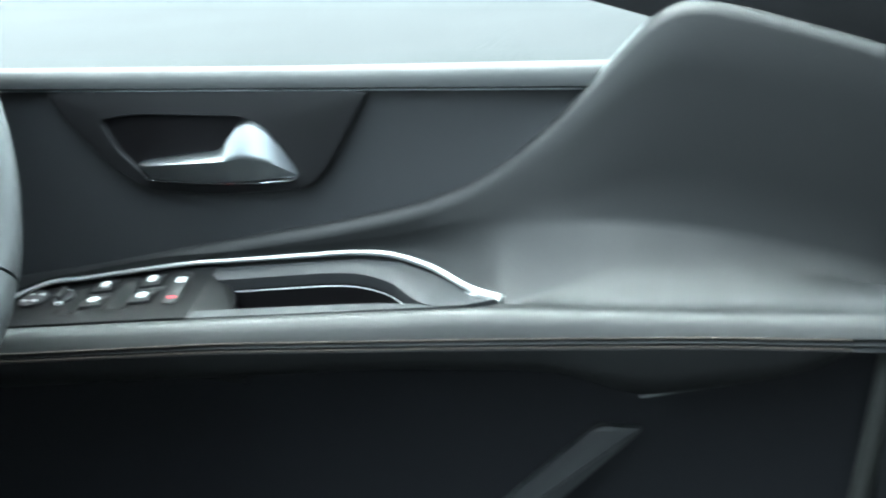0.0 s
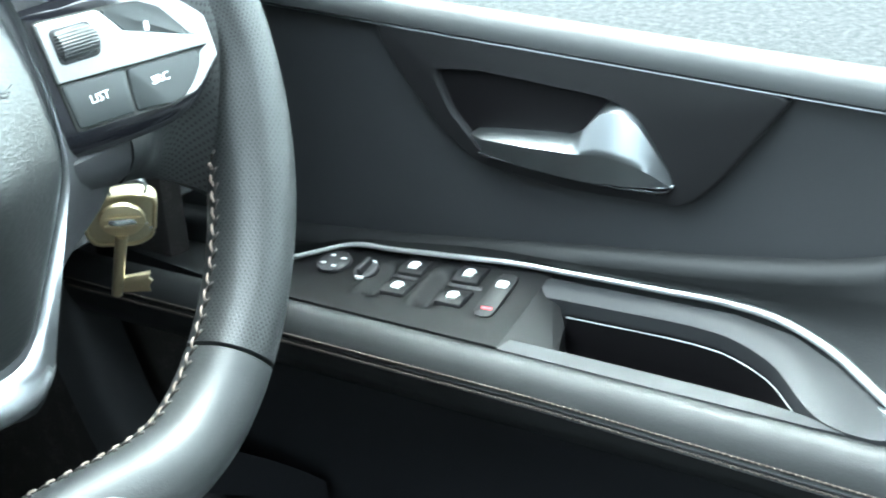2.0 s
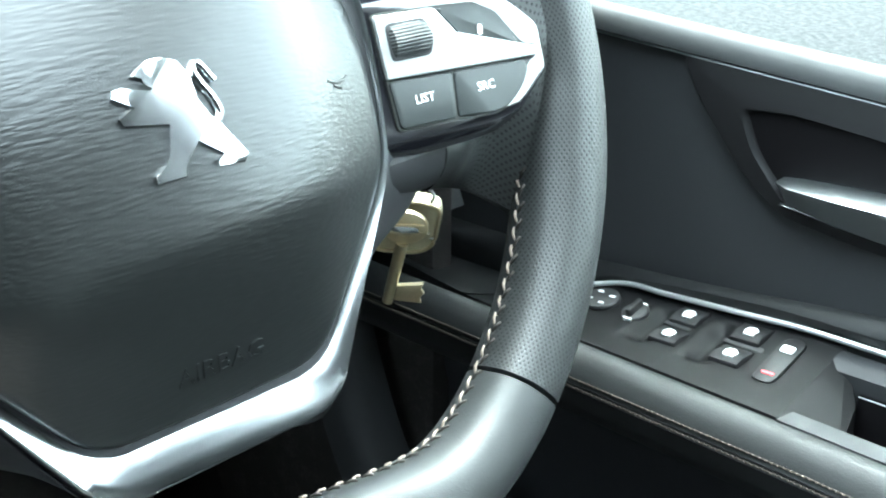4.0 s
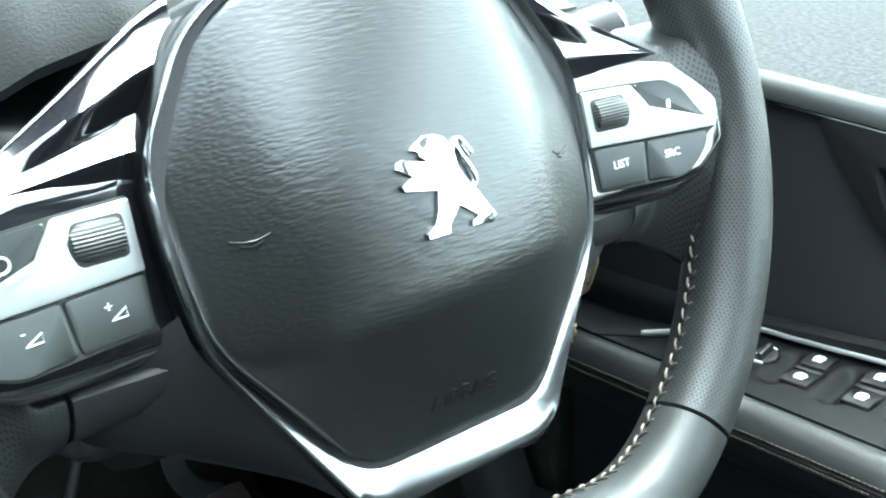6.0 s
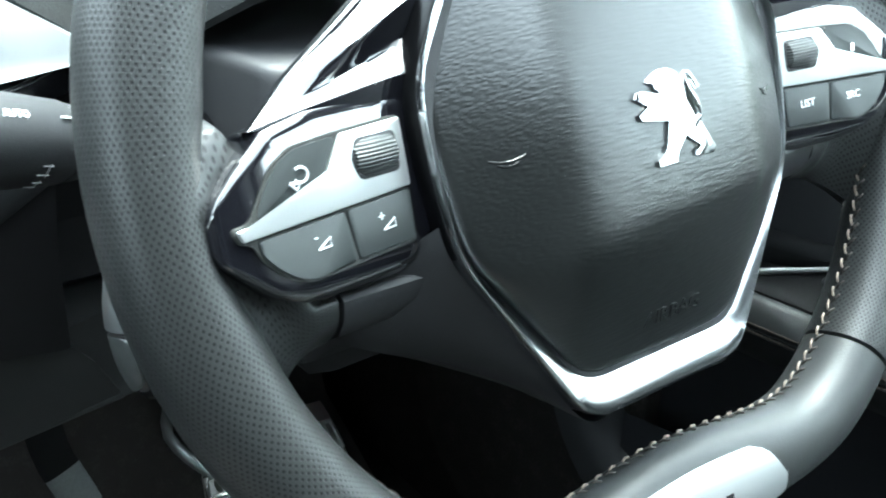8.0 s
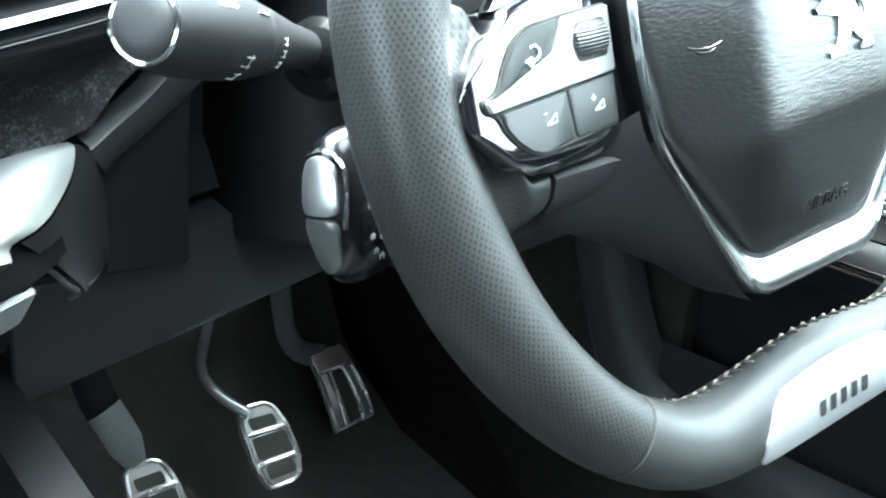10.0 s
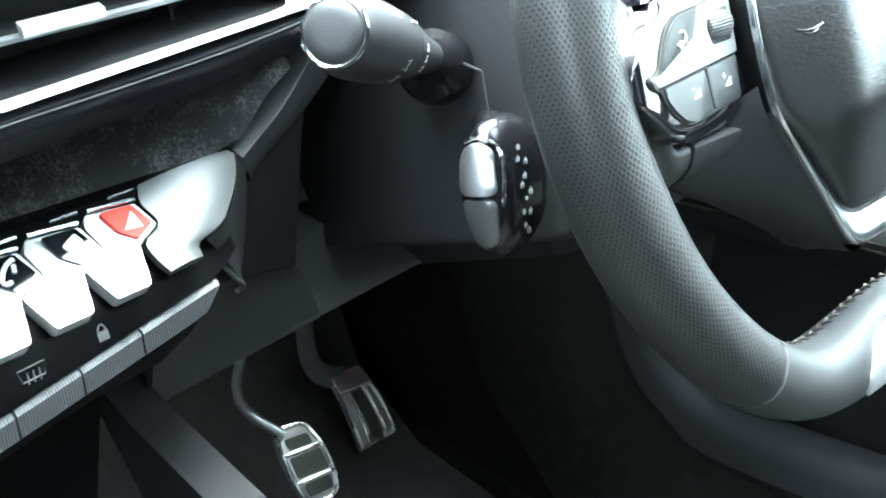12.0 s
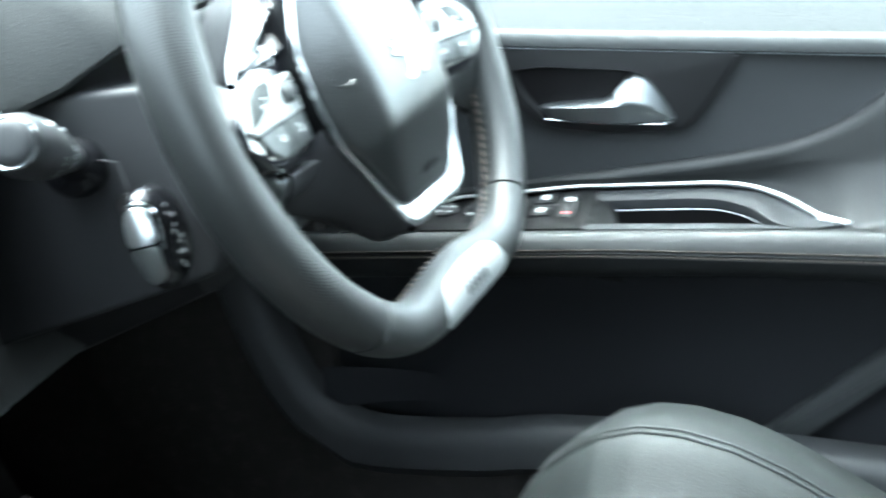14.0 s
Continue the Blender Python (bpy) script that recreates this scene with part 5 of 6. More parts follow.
part("stalk_letters", moved(text_mesh("AUTO", 0.0040), Matrix(((xd.x, yd.x, q.x, at.x), (xd.y, yd.y, q.y, at.y), (xd.z, yd.z, q.z, at.z), (0, 0, 0, 1)))), PALE_MARK, column, "white lettering on the stalk")
line = [Vector((-0.626, 0.396, 1.027)) + d * a + q * r for a, r in ((0.0525, 0.0157), (0.0460, 0.0152))]
part("setting_line", tube(line, 0.0005, 6), PALE_MARK, column, "white setting line on the stalk")

# cruise lever below the left stalk
cu, co, cc = Vector((-0.22, -0.02, 0.97)).normalized(), Vector((0.28, -0.95, 0.10)).normalized(), Vector((-0.5572, 0.3778, 0.9940))
cv = co.cross(cu).normalized()
if cv.x < 0:
    cv = -cv
cu = cv.cross(co).normalized() if cv.cross(co).z > 0 else -cv.cross(co).normalized()
rows = [[cc + cu * (0.0280 * math.cos(b) * s2) + cv * (0.0125 * math.sin(b) * s2) + co * (o * 0.8) for b in (2 * math.pi * k / 28 for k in range(28))]
        for o, s2 in ((-0.020, 0.60), (-0.016, 0.88), (-0.004, 1.0), (0.012, 1.0), (0.020, 0.93), (0.025, 0.78), (0.0275, 0.45))]
cl = part("cruise_lever", loft(rows, closed=True, caps=True), PANEL_BLACK, column, "oval black cruise control lever")
part("lever_neck", tube([cc - co * 0.008, Vector((-0.590, 0.412, 0.985)), Vector((-0.625, 0.440, 0.985))], [0.009, 0.010, 0.011], 16), BEZEL_BLACK, column, "black lever neck")


def on_lever(a, b, h):
    k = max(0.0, 1 - (a / 0.0275) ** 2 - (b / 0.0128) ** 2)
    return cc + cu * a + cv * b + co * (0.0128 + 0.0108 * math.sqrt(k) + h)


bm = prism(round_outline([(0.0005, -0.0100), (0.017, -0.0085), (0.0212, -0.001), (0.018, 0.0066), (0.0005, 0.0072)], 0.003, 4), None, -0.004, 0.0012, 0.0008)
bmesh.ops.triangulate(bm, faces=[f for f in bm.faces if len(f.verts) > 4])
bmesh.ops.subdivide_edges(bm, edges=[e for e in bm.edges if e.calc_length() > 0.003], cuts=4, use_grid_fill=True)
for v in bm.verts:
    v.co = on_lever(*v.co)
part("cruise_key", bm, BRUSHED, cl, "satin grey upper cruise key")
arc = [on_lever(p.x, p.y, 0.0008) for p in smooth_line([(-0.004, 0.0088, 0), (0.008, 0.0098, 0), (0.0175, 0.0082, 0), (0.0226, 0.001, 0), (0.0205, -0.006, 0)], 16)]
part("lever_ring", tube(arc, 0.0008, 6), CHROME, cl, "bright arc on the lever")
bm = prism(round_outline([(-0.0225, -0.006), (-0.0012, -0.0100), (-0.0012, 0.0068), (-0.020, 0.0050)], 0.004, 4), None, -0.004, 0.0010, 0.001)
bmesh.ops.triangulate(bm, faces=[f for f in bm.faces if len(f.verts) > 4])
bmesh.ops.subdivide_edges(bm, edges=[e for e in bm.edges if e.calc_length() > 0.003], cuts=4, use_grid_fill=True)
for v in bm.verts:
    v.co = on_lever(*v.co)
part("speed_key", bm, CAP_SATIN, cl, "satin dark grey lower key")
rng = random.Random(5)
for a, o in ((0.016, 0.009), (0.012, 0.013), (0.010, 0.006), (0.005, 0.010), (0.002, 0.014), (-0.002, 0.006), (-0.004, 0.011), (-0.009, 0.014), (-0.010, 0.007), (-0.015, 0.011), (-0.018, 0.006)):
    q = cc + cu * a + cv * (0.0127 * math.sqrt(1 - (a / 0.029) ** 2)) + co * o * 0.8
    w = 0.0007 + 0.0007 * rng.random()
    bits = [tube([q - co * w, q + co * w + cu * 0.0004], 0.00016, 5), tube([q - cu * w * 1.1 - co * w * 0.5, q + cu * w], 0.00016, 5), tube([q - cu * w + co * w, q + cu * w * 0.4 + co * w], 0.00015, 5)]
    part("lever_mark", join(*bits), DIM_MARK, cl, "small white print")

# ---- keys hanging behind the wheel ----
KM = Matrix.Translation((-0.5944, 0.6992, 0.9431)) @ Matrix.Rotation(radians(50), 4, "Z") @ Matrix.Rotation(radians(15), 4, "X") @ Matrix.Rotation(radians(10), 4, "Y")
keys = thing("key_set", "brass key hanging over a worn brass key fob", "keys", matrix=KM)


def upright(a, b, h): return Vector((a, -h, b))


FOB = round_outline([(-0.0185, -0.004), (0.004, 0.002), (0.017, 0.000), (0.0175, -0.026), (0.010, -0.032), (-0.012, -0.033), (-0.017, -0.026)], 0.005, 4)
fob = part("key_fob", prism(FOB, upright, -0.010, -0.003, 0.0022, 3), FOB_GREY, keys, "worn brass-coloured metal fob")
part("fob_rim", tube([upright(a * 0.94 - 0.0003, (b + 0.015) * 0.94 - 0.015, -0.0026) for a, b in FOB + FOB[:1]], 0.0010, 6, caps=False), BRASS, fob, "raised bright rim")
for k in range(4):
    part("fob_mark", tube([upright(0.003 + 0.0035 * k, -0.018 - 0.0025 * (k % 2), -0.0024), upright(0.006 + 0.0035 * k, -0.0172 - 0.0025 * (k % 2), -0.0024)], 0.0006, 5), CHROME, fob, "small worn bright mark")
head = prism([(0.0 + 0.0112 * math.cos(a), -0.012 + 0.0100 * math.sin(a)) for a in np.linspace(0, 2 * math.pi, 29)[:-1]], upright, 0.0, 0.0028, 0.0008)
key = part("brass_key", head, BRASS, keys, "worn brass key head")
part("key_shaft", tube([upright(0.0, -0.022, 0.0014), upright(-0.001, -0.062, 0.0014)], [0.0032, 0.0028], 12), BRASS, key)
part("key_bit", prism([(0.002, -0.050), (0.015, -0.047), (0.014, -0.051), (0.0165, -0.053), (0.0145, -0.056), (0.016, -0.060), (0.002, -0.060)], upright, 0.0004, 0.0026, 0.0003), BRASS, key, "notched brass bit")
for k in (-1, 1):
    part("key_groove", tube([upright(-0.0085, -0.0128 + 0.0022 * k, 0.0030), upright(0.0, -0.0120 + 0.0030 * k, 0.0036), upright(0.0085, -0.0112 + 0.0022 * k, 0.0030)], 0.0007, 6), BRASS, key, "raised leaf on the key head")
part("key_badge", prism([(0.0 + 0.0070 * math.cos(a), -0.0125 + 0.0034 * math.sin(a)) for a in np.linspace(0, 2 * math.pi, 21)[:-1]], upright, 0.0024, 0.0034, 0.0005), CHROME, key, "bright oval mark")
part("key_ring", tube([upright(0.002 + 0.009 * math.cos(t), 0.004 + 0.009 * math.sin(t), -0.003 + 0.003 * math.sin(t)) for t in np.linspace(0, 2 * math.pi, 25)], 0.0009, 6, caps=False), ARM_METAL, keys, "steel split ring")
lockb = thing("ignition_lock", "black ignition lock behind the steering wheel", "ignition lock", (-0.68, 0.70, 0.96))
part("barrel", lathe([(0, 0.022), (0.6, 0.020), (0.9, 0.016), (1, 0.012)], (-0.72, 0.66, 0.960), (-0.622, 0.708, 0.958), 24), DARK_PLASTIC, lockb, "black lock barrel")

# ---- dashboard ----
dash = thing("dashboard", "charcoal grained dashboard with silver vent and cloth band", "dashboard", (-0.8, 0.14, 0.85))


def vent_x(y): return -0.672 - (y - 0.38) * 0.40 if y > 0.10 else -0.560 - (y - 0.10) * 0.1


def vp(y, z, off=0.0):
    """A place on the slanting face that holds the vent."""
    return Vector((vent_x(y) + off * 0.93 - (z - 1.05) * 0.30, y, z))


# upper pad, from the windscreen down to the lip over the column
rows = []
for y in list(np.linspace(-0.60, 0.28, 24)) + list(np.linspace(0.29, 0.56, 55)) + list(np.linspace(0.58, 0.88, 12)):
    lipx = vent_x(min(y, 0.41)) - 0.006 if y < 0.41 else float(np.interp(y, [0.41, 0.43, 0.45, 0.48, 0.55, 0.88], [-0.690, -0.652, -0.622, -0.604, -0.600, -0.640]))
    zt = float(np.interp(y, [-0.6, 0.29, 0.335, 0.412, 0.43, 0.45, 0.48, 0.55, 0.88], [1.112, 1.112, 1.103, 1.0420, 1.0560, 1.0760, 1.0890, 1.0940, 1.085]))
    rows.append([(-0.84, y, min(zt, 1.06) - 0.02), (lipx - 0.04, y, zt - 0.012), (lipx - 0.004, y, zt - 0.003), (lipx, y, zt + 0.002), (lipx - 0.003, y, zt + 0.008), (lipx - 0.020, y, zt + 0.024), (lipx - 0.06, y, max(zt + 0.045, 1.095)), (lipx - 0.16, y, 1.135), (-1.05, y, 1.13), (-1.33, y, 1.05)])
part("upper_pad", thick(loft(rows), 0.01), DASH_LEATHER, dash, "grained soft dashboard top")
seam = smooth_line([(-0.672, 0.345, 1.1185), (-0.692, 0.380, 1.0930), (-0.699, 0.402, 1.0720), (-0.696, 0.424, 1.0460)], 24)
part("pad_seam", tube(seam, 0.0008, 6), DARK_PLASTIC, dash, "dark sewn seam")

# instrument hood behind the wheel
rows = []
for y in np.linspace(0.33, 0.72, 28):
    k = (y - 0.525) / 0.2
    top = 1.205 - 0.05 * k ** 4
    rows.append([(-0.90, y, 1.10), (-0.80, y, top), (-0.745, y, top + 0.004), (-0.735, y, top - 0.004), (-0.76, y, top - 0.012), (-0.84, y, 1.09)])
part("instrument_hood", thick(loft(rows), 0.004), DASH_LEATHER, dash, "dark hood over the instruments")
part("instrument_panel", thick(loft([[(-0.80, y, 1.05) for y in np.linspace(0.36, 0.69, 6)], [(-0.845, y, 1.19) for y in np.linspace(0.36, 0.69, 6)]]), 0.006), GLOSS_BLACK, dash, "dark instrument glass")

# body below the pad: column well, knee panel and its lower edge
rows = []
for y in np.linspace(-0.60, 0.88, 50):
    xo = -0.70 if y > 0.36 else -0.675
    rows.append([(-0.86, y, 1.035), (-0.775 if y > 0.36 else -0.70, y, 1.02), (-0.78 if y > 0.36 else -0.71, y, 0.93), (-0.76 if y > 0.36 else -0.72, y, 0.905)])
part("column_well", thick(loft(rows), 0.01), WELL_PLASTIC, dash, "black recess round the column")
rows = []
for y in list(np.linspace(0.372, 0.60, 20)) + list(np.linspace(0.62, 0.88, 12)):
    e = smooth_step(0.37, 0.50, y)
    xb, zb = -0.724 - 0.11 * (min(y, 0.50) - 0.304), 0.8395
    rows.append([(-0.86, y, zb + 0.004), (xb - 0.004, y, zb - 0.001), (xb, y, zb + 0.002), (xb + 0.004 - 0.014 * e, y, zb + 0.025), (xb + 0.010 - 0.045 * e, y, zb + 0.060 - 0.012 * e), (-0.86, y, zb + 0.064 - 0.015 * e)])
part("knee_panel", thick(loft(rows), 0.004), KNEE_PLASTIC, dash, "grey knee panel under the column")
rows = []
for k in np.linspace(0, 1, 12):
    y, zb = 0.292 + 0.096 * k, 0.8395
    yb, zt = y + 0.026 * k, 0.919 - 0.028 * k
    rows.append([(-0.80, yb, zb), (-0.725 - 0.014 * k, yb, zb - 0.001), (-0.721 - 0.016 * k, yb, zb + 0.002), (-0.710 - 0.015 * k, y + 0.010 * k, 0.875), (-0.699 - 0.023 * k, y, zt - 0.002), (-0.701 - 0.023 * k, y, zt), (-0.76, y, zt + 0.002)])
part("side_panel", thick(loft(rows), 0.004), KNEE_PLASTIC, dash, "grey plastic side panel of the console")
near = [Vector(p) for p in ((-0.668, 0.3290, 0.9790), (-0.680, 0.3317, 0.9453), (-0.688, 0.3331, 0.9150))]
far = [Vector(p) for p in ((-0.699, 0.3850, 0.9930), (-0.704, 0.3820, 0.9449), (-0.714, 0.3835, 0.8920))]
rows = [[p + Vector((-0.004, 0, 0)), p.lerp(q, 0.06) + Vector((-0.004, 0, 0)), p.lerp(q, 0.5) + Vector((-0.004, 0, 0)), p.lerp(q, 0.94) + Vector((-0.003, 0, 0)), q + Vector((-0.004, 0.002, 0)), q + Vector((-0.075, 0.014, 0))] for p, q in zip(smooth_line(near, 9), smooth_line(far, 9))]
part("well_cheek", thick(loft(rows), 0.003), DARK_PLASTIC, dash, "dark cheek beside the column well")

# cloth band between the vent and the switches
rows = []
for y in np.linspace(-0.20, 0.352, 40):
    e = smooth_step(0.315, 0.352, y)
    top = 1.0330 + 0.001 * smooth_step(0.1, 0.35, y)
    x0 = -0.660 + 0.020 * (0.352 - y) * 2
    bot = 0.9945 + 0.028 * e
    rows.append([(x0 - 0.012, y, top + 0.010), (x0 + 0.002, y, top + 0.006), (x0 - 0.002, y, top), (x0 - 0.010, y, 0.5 * (top + bot)), (x0 - 0.004, y, bot), (x0 - 0.02, y, bot - 0.012)])
part("cloth_band", loft(rows), FELT, dash, "dark heathered cloth band")
inner = smooth_line([(-0.660, 0.321, 0.9894), (-0.668, 0.3358, 0.9932), (-0.680, 0.3569, 0.9980), (-0.690, 0.3750, 1.0060), (-0.698, 0.392, 1.016)], 20)
outer = smooth_line([(-0.666, 0.3279, 0.9756), (-0.672, 0.3370, 0.9790), (-0.684, 0.3581, 0.9825), (-0.696, 0.3838, 0.9900), (-0.702, 0.401, 0.999)], 20)
rows = [[p + Vector((-0.010, -0.002, 0.004)), p + Vector((-0.001, 0, 0.001)), p, p.lerp(q, 0.5) + Vector((0.0006, 0, 0)), q, q + Vector((-0.0012, 0, -0.0010)), q + Vector((-0.012, 0.003, -0.002))] for p, q in zip(inner, outer)]
part("band_edge", loft(rows), GREY_PLASTIC, dash, "grey plastic edge of the cloth band")

# vent: silver frame, black inner box, two slats with a tab
vent = part("vent_frame", loft([[vp(y, z, o) for y, z in round_outline(ol, 0.008, 4)] for o, ol in (
    (-0.004, [(0.02, 1.0580), (0.10, 1.0595), (0.355, 1.0470), (0.412, 1.0440), (0.336, 1.1020), (0.30, 1.1090), (0.02, 1.116)]),
    (0.004, [(0.02, 1.0600), (0.10, 1.0610), (0.355, 1.0485), (0.409, 1.0455), (0.335, 1.1010), (0.30, 1.1075), (0.02, 1.1145)]),
    (0.0035, [(0.02, 1.0614), (0.10, 1.0624), (0.345, 1.0504), (0.368, 1.0500), (0.318, 1.0975), (0.298, 1.1040), (0.02, 1.1115)]),
    (0.0, [(0.02, 1.0620), (0.10, 1.0630), (0.338, 1.0512), (0.352, 1.0515), (0.310, 1.0965), (0.294, 1.1030), (0.02, 1.1105)]))], closed=True), SATIN_SILVER, dash, "satin silver vent frame")
part("vent_throat", loft([[vp(y, z, o) for y, z in round_outline(ol, 0.008, 4)] for o, ol in (
    (0.0005, [(0.02, 1.0620), (0.10, 1.0630), (0.338, 1.0512), (0.352, 1.0515), (0.310, 1.0965), (0.294, 1.1030), (0.02, 1.1105)]),
    (-0.030, [(0.02, 1.0640), (0.10, 1.0650), (0.330, 1.0545), (0.342, 1.0545), (0.302, 1.0960), (0.290, 1.1020), (0.02, 1.1100)]))], closed=True), VENT_BLACK, vent, "black throat of the vent")
part("vent_box", prism([(0.0, 1.055), (0.345, 1.050), (0.315, 1.098), (0.0, 1.108)], lambda a, b, h: vp(a, b, h), -0.040, -0.029, 0.0), VENT_BLACK, vent, "black inside of the vent")
for z0, z1, y1 in ((1.0925, 1.0800, 0.330), (1.0775, 1.0660, 0.349)):
    rows = []
    for y in np.linspace(0.02, y1, 16):
        z = z0 + (z1 - z0) * smooth_step(0.0, 1.0, (y - 0.10) / 0.26) if y > 0.1 else z0
        rows.append([vp(y, z - 0.0008, 0.0), vp(y, z + 0.0006, 0.0005), vp(y, z + 0.0012, -0.004), vp(y, z + 0.0024, -0.014), vp(y, z + 0.0008, -0.014), vp(y, z - 0.0012, -0.004)])
    slat = part("vent_slat", loft(rows, closed=True, caps=True), VENT_BLACK, vent, "black vent slat")
    part("slat_edge", loft([[r[0] + Vector((0.0008, 0, 0)), r[1] + Vector((0.0008, 0, 0)), r[1].lerp(r[2], 0.45) + Vector((0, 0, 0.0003)), r[0].lerp(r[5], 0.45) - Vector((0, 0, 0.0003))] for r in rows], closed=True, caps=True), BRUSHED, slat, "bright edge of the slat")
tabz = 1.0745
part("vent_tab", loft([[vp(y, tabz + dz - 0.06 * (y - 0.23), o) for dz, o in ((-0.0022, 0.001), (-0.0016, 0.0048), (0.0012, 0.0052), (0.0022, 0.001))] for y in np.linspace(0.215, 0.249, 8)], closed=True, caps=True), SATIN_SILVER, vent, "satin silver vent tab")
for y in (0.06, 0.14, 0.185, 0.29):
    part("vent_vane", thick(loft([[vp(y, 1.058, -0.012), vp(y, 1.104, -0.012)], [vp(y, 1.058, -0.028), vp(y, 1.104, -0.028)]]), 0.0015), VENT_BLACK, vent, "black upright vane")
part("under_trim", loft([[vp(y, z - 0.012 * smooth_step(0.10, 0.36, y), o - 0.012 * smooth_step(0.36, 0.40, y)) for z, o in ((1.0590, -0.004), (1.0572, 0.003), (1.0545, 0.0030), (1.0500, 0.0010), (1.0440, -0.003), (1.0425, -0.014))] for y in np.linspace(-0.10, 0.400, 30)]), PANEL_BLACK, dash, "glossy black strip under the vent")

line = [vp(y, 1.0560 - 0.012 * smooth_step(0.10, 0.36, y), 0.0034 - 0.012 * smooth_step(0.36, 0.40, y)) for y in np.linspace(-0.10, 0.385, 40)]
part("trim_line", tube(line, 0.0003, 6), STRIP_SATIN, dash, "thin bright line under the vent")

# ---- centre switch panel ----
console = thing("switch_panel", "row of satin silver piano-key switches on black panel", "switch panel", (-0.66, 0.14, 0.90))
KW = Vector((-0.0042, 0.0250, 0.0003))
KD = Vector((0.0225, -0.0165, -0.0150))
KN = KW.cross(KD).normalized()
if KN.x < 0:
    KN = -KN
K0 = Vector((-0.6335, 0.2530, 0.9905))


def kp(c, a, b, h):
    """A place on key c: a across (-0.5..0.5), b down the key, h out of it."""
    return K0 + KW * (c + a) + KD * b + KN * h


for c in range(0, -9, -1):
    base = [(-0.86, -0.43), (0.02, -0.29), (0.08, -0.25), (0.50, 0.20), (0.19, 0.38), (0.47, 1.05), (-0.13, 1.03), (-0.77, 0.41), (-0.46, 0.20), (-0.84, -0.22)]
    bm = prism(round_outline(base, 0.06, 2), lambda a, b, h: kp(c, a, b, h - 0.004 * smooth_step(0.3, -0.6, b) * 0.3), -0.006, 0.0, 0.0)
    keyb = part("piano_key", bm, SATIN_SILVER, console, "satin silver piano-key switch", sharp=30)
    ins = [(-0.61, -0.32), (-0.03, -0.26), (0.41, 0.15), (0.16, 0.31), (-0.24, 0.07)]
    part("key_face", prism(round_outline(ins, 0.05, 2), lambda a, b, h: kp(c, a, b, h), -0.001, 0.0009, 0.0), RED_KEY if c == 0 else GLOSS_BLACK, keyb, "red hazard light key" if c == 0 else "gloss black key face")
    part("key_ledge", tube([kp(c, -0.84, -0.44, 0.0008), kp(c, 0.02, -0.32, 0.0008)], 0.0009, 6), CHROME, keyb, "bright upper edge of the key")
    part("key_ledge", tube([kp(c, -0.48, -0.52, 0.0002), kp(c, -0.02, -0.50, 0.0002)], 0.0007, 6), CHROME, keyb, "bright bar behind the key")
    if c == 0:
        t = [(-0.14, 0.10), (0.20, 0.16), (-0.06, -0.15)]
        mk = prism(t, lambda a, b, h: kp(c, a + 0.03, b, h), 0.0005, 0.0013, 0.0)
    elif c % 2:
        mk = prism(round_outline([(-0.22, -0.06), (-0.04, -0.18), (0.16, 0.00), (-0.02, 0.12)], 0.03, 2), lambda a, b, h: kp(c, a, b, h), 0.0005, 0.0013, 0.0)
    else:
        mk = join(tube([kp(c, -0.03 + 0.13 * math.cos(t), -0.02 + 0.16 * math.sin(t), 0.0011) for t in np.linspace(1.2, 4.8, 12)], 0.0009, 6), tube([kp(c, 0.00, -0.10, 0.0011), kp(c, 0.04, 0.02, 0.0011)], 0.0008, 6))
    part("key_icon", mk, PALE_MARK, keyb, "white mark on the key")
# end cap of the key row: a broad curved shoulder that runs down into a tongue
LEFT = [(0.08, -0.53), (0.16, -0.24), (0.54, 0.20), (0.32, 0.40), (0.50, 0.68), (0.82, 1.01)]
RIGHT = [(1.95, -0.55), (2.12, -0.40), (2.15, 0.00), (1.99, 0.42), (1.78, 0.66), (1.36, 0.78), (1.38, 0.88), (1.45, 1.02)]
left = smooth_line([(a, b, 0) for a, b in LEFT], 22)
right = smooth_line([(a, b, 0) for a, b in RIGHT], 22)
rows, edge = [], []
for i in range(22):
    p, q = left[i], right[i]
    s = i / 21
    row = []
    for k in np.linspace(0, 1, 12):
        m = p.lerp(q, k)
        row.append(kp(0, m.x, m.y, 0.0015 * math.sin(math.pi * k) - 0.0022 * k ** 3 * (1 - smooth_step(0.25, 0.75, s))))
    rows.append(row)
    edge.append(row[-1])
part("end_cap", thick(loft(rows), 0.005), CAP_SATIN, console, "satin grey end of the key row")
border = smooth_line([(-0.662, 0.3224, 0.9874), (-0.668, 0.3259, 0.9733), (-0.678, 0.3297, 0.9468), (-0.684, 0.3308, 0.9280), (-0.672, 0.3215, 0.9270), (-0.645, 0.306, 0.9380)], 18)
rows = [[b + Vector((0, 0.0005, -0.001)), b.lerp(q, 0.35) + Vector((0, 0.0015, 0)), b.lerp(q, 0.8) + Vector((0.001, 0.0015, 0)), q + Vector((0.0005, 0, 0)), q + Vector((-0.003, 0.003, 0)), q + Vector((-0.02, 0.004, 0))] for b, q in zip(edge[:18], border)]
part("cap_side", loft(rows), HARD_PLASTIC, console, "dark side of the panel")
# black panel under the keys with printed marks, and the knurled bars
def cx(y): return -0.6130 - 0.17 * (y - 0.244)


def bar_top(y): return 0.9577 + 0.117 * (y - 0.2405)


rows = []
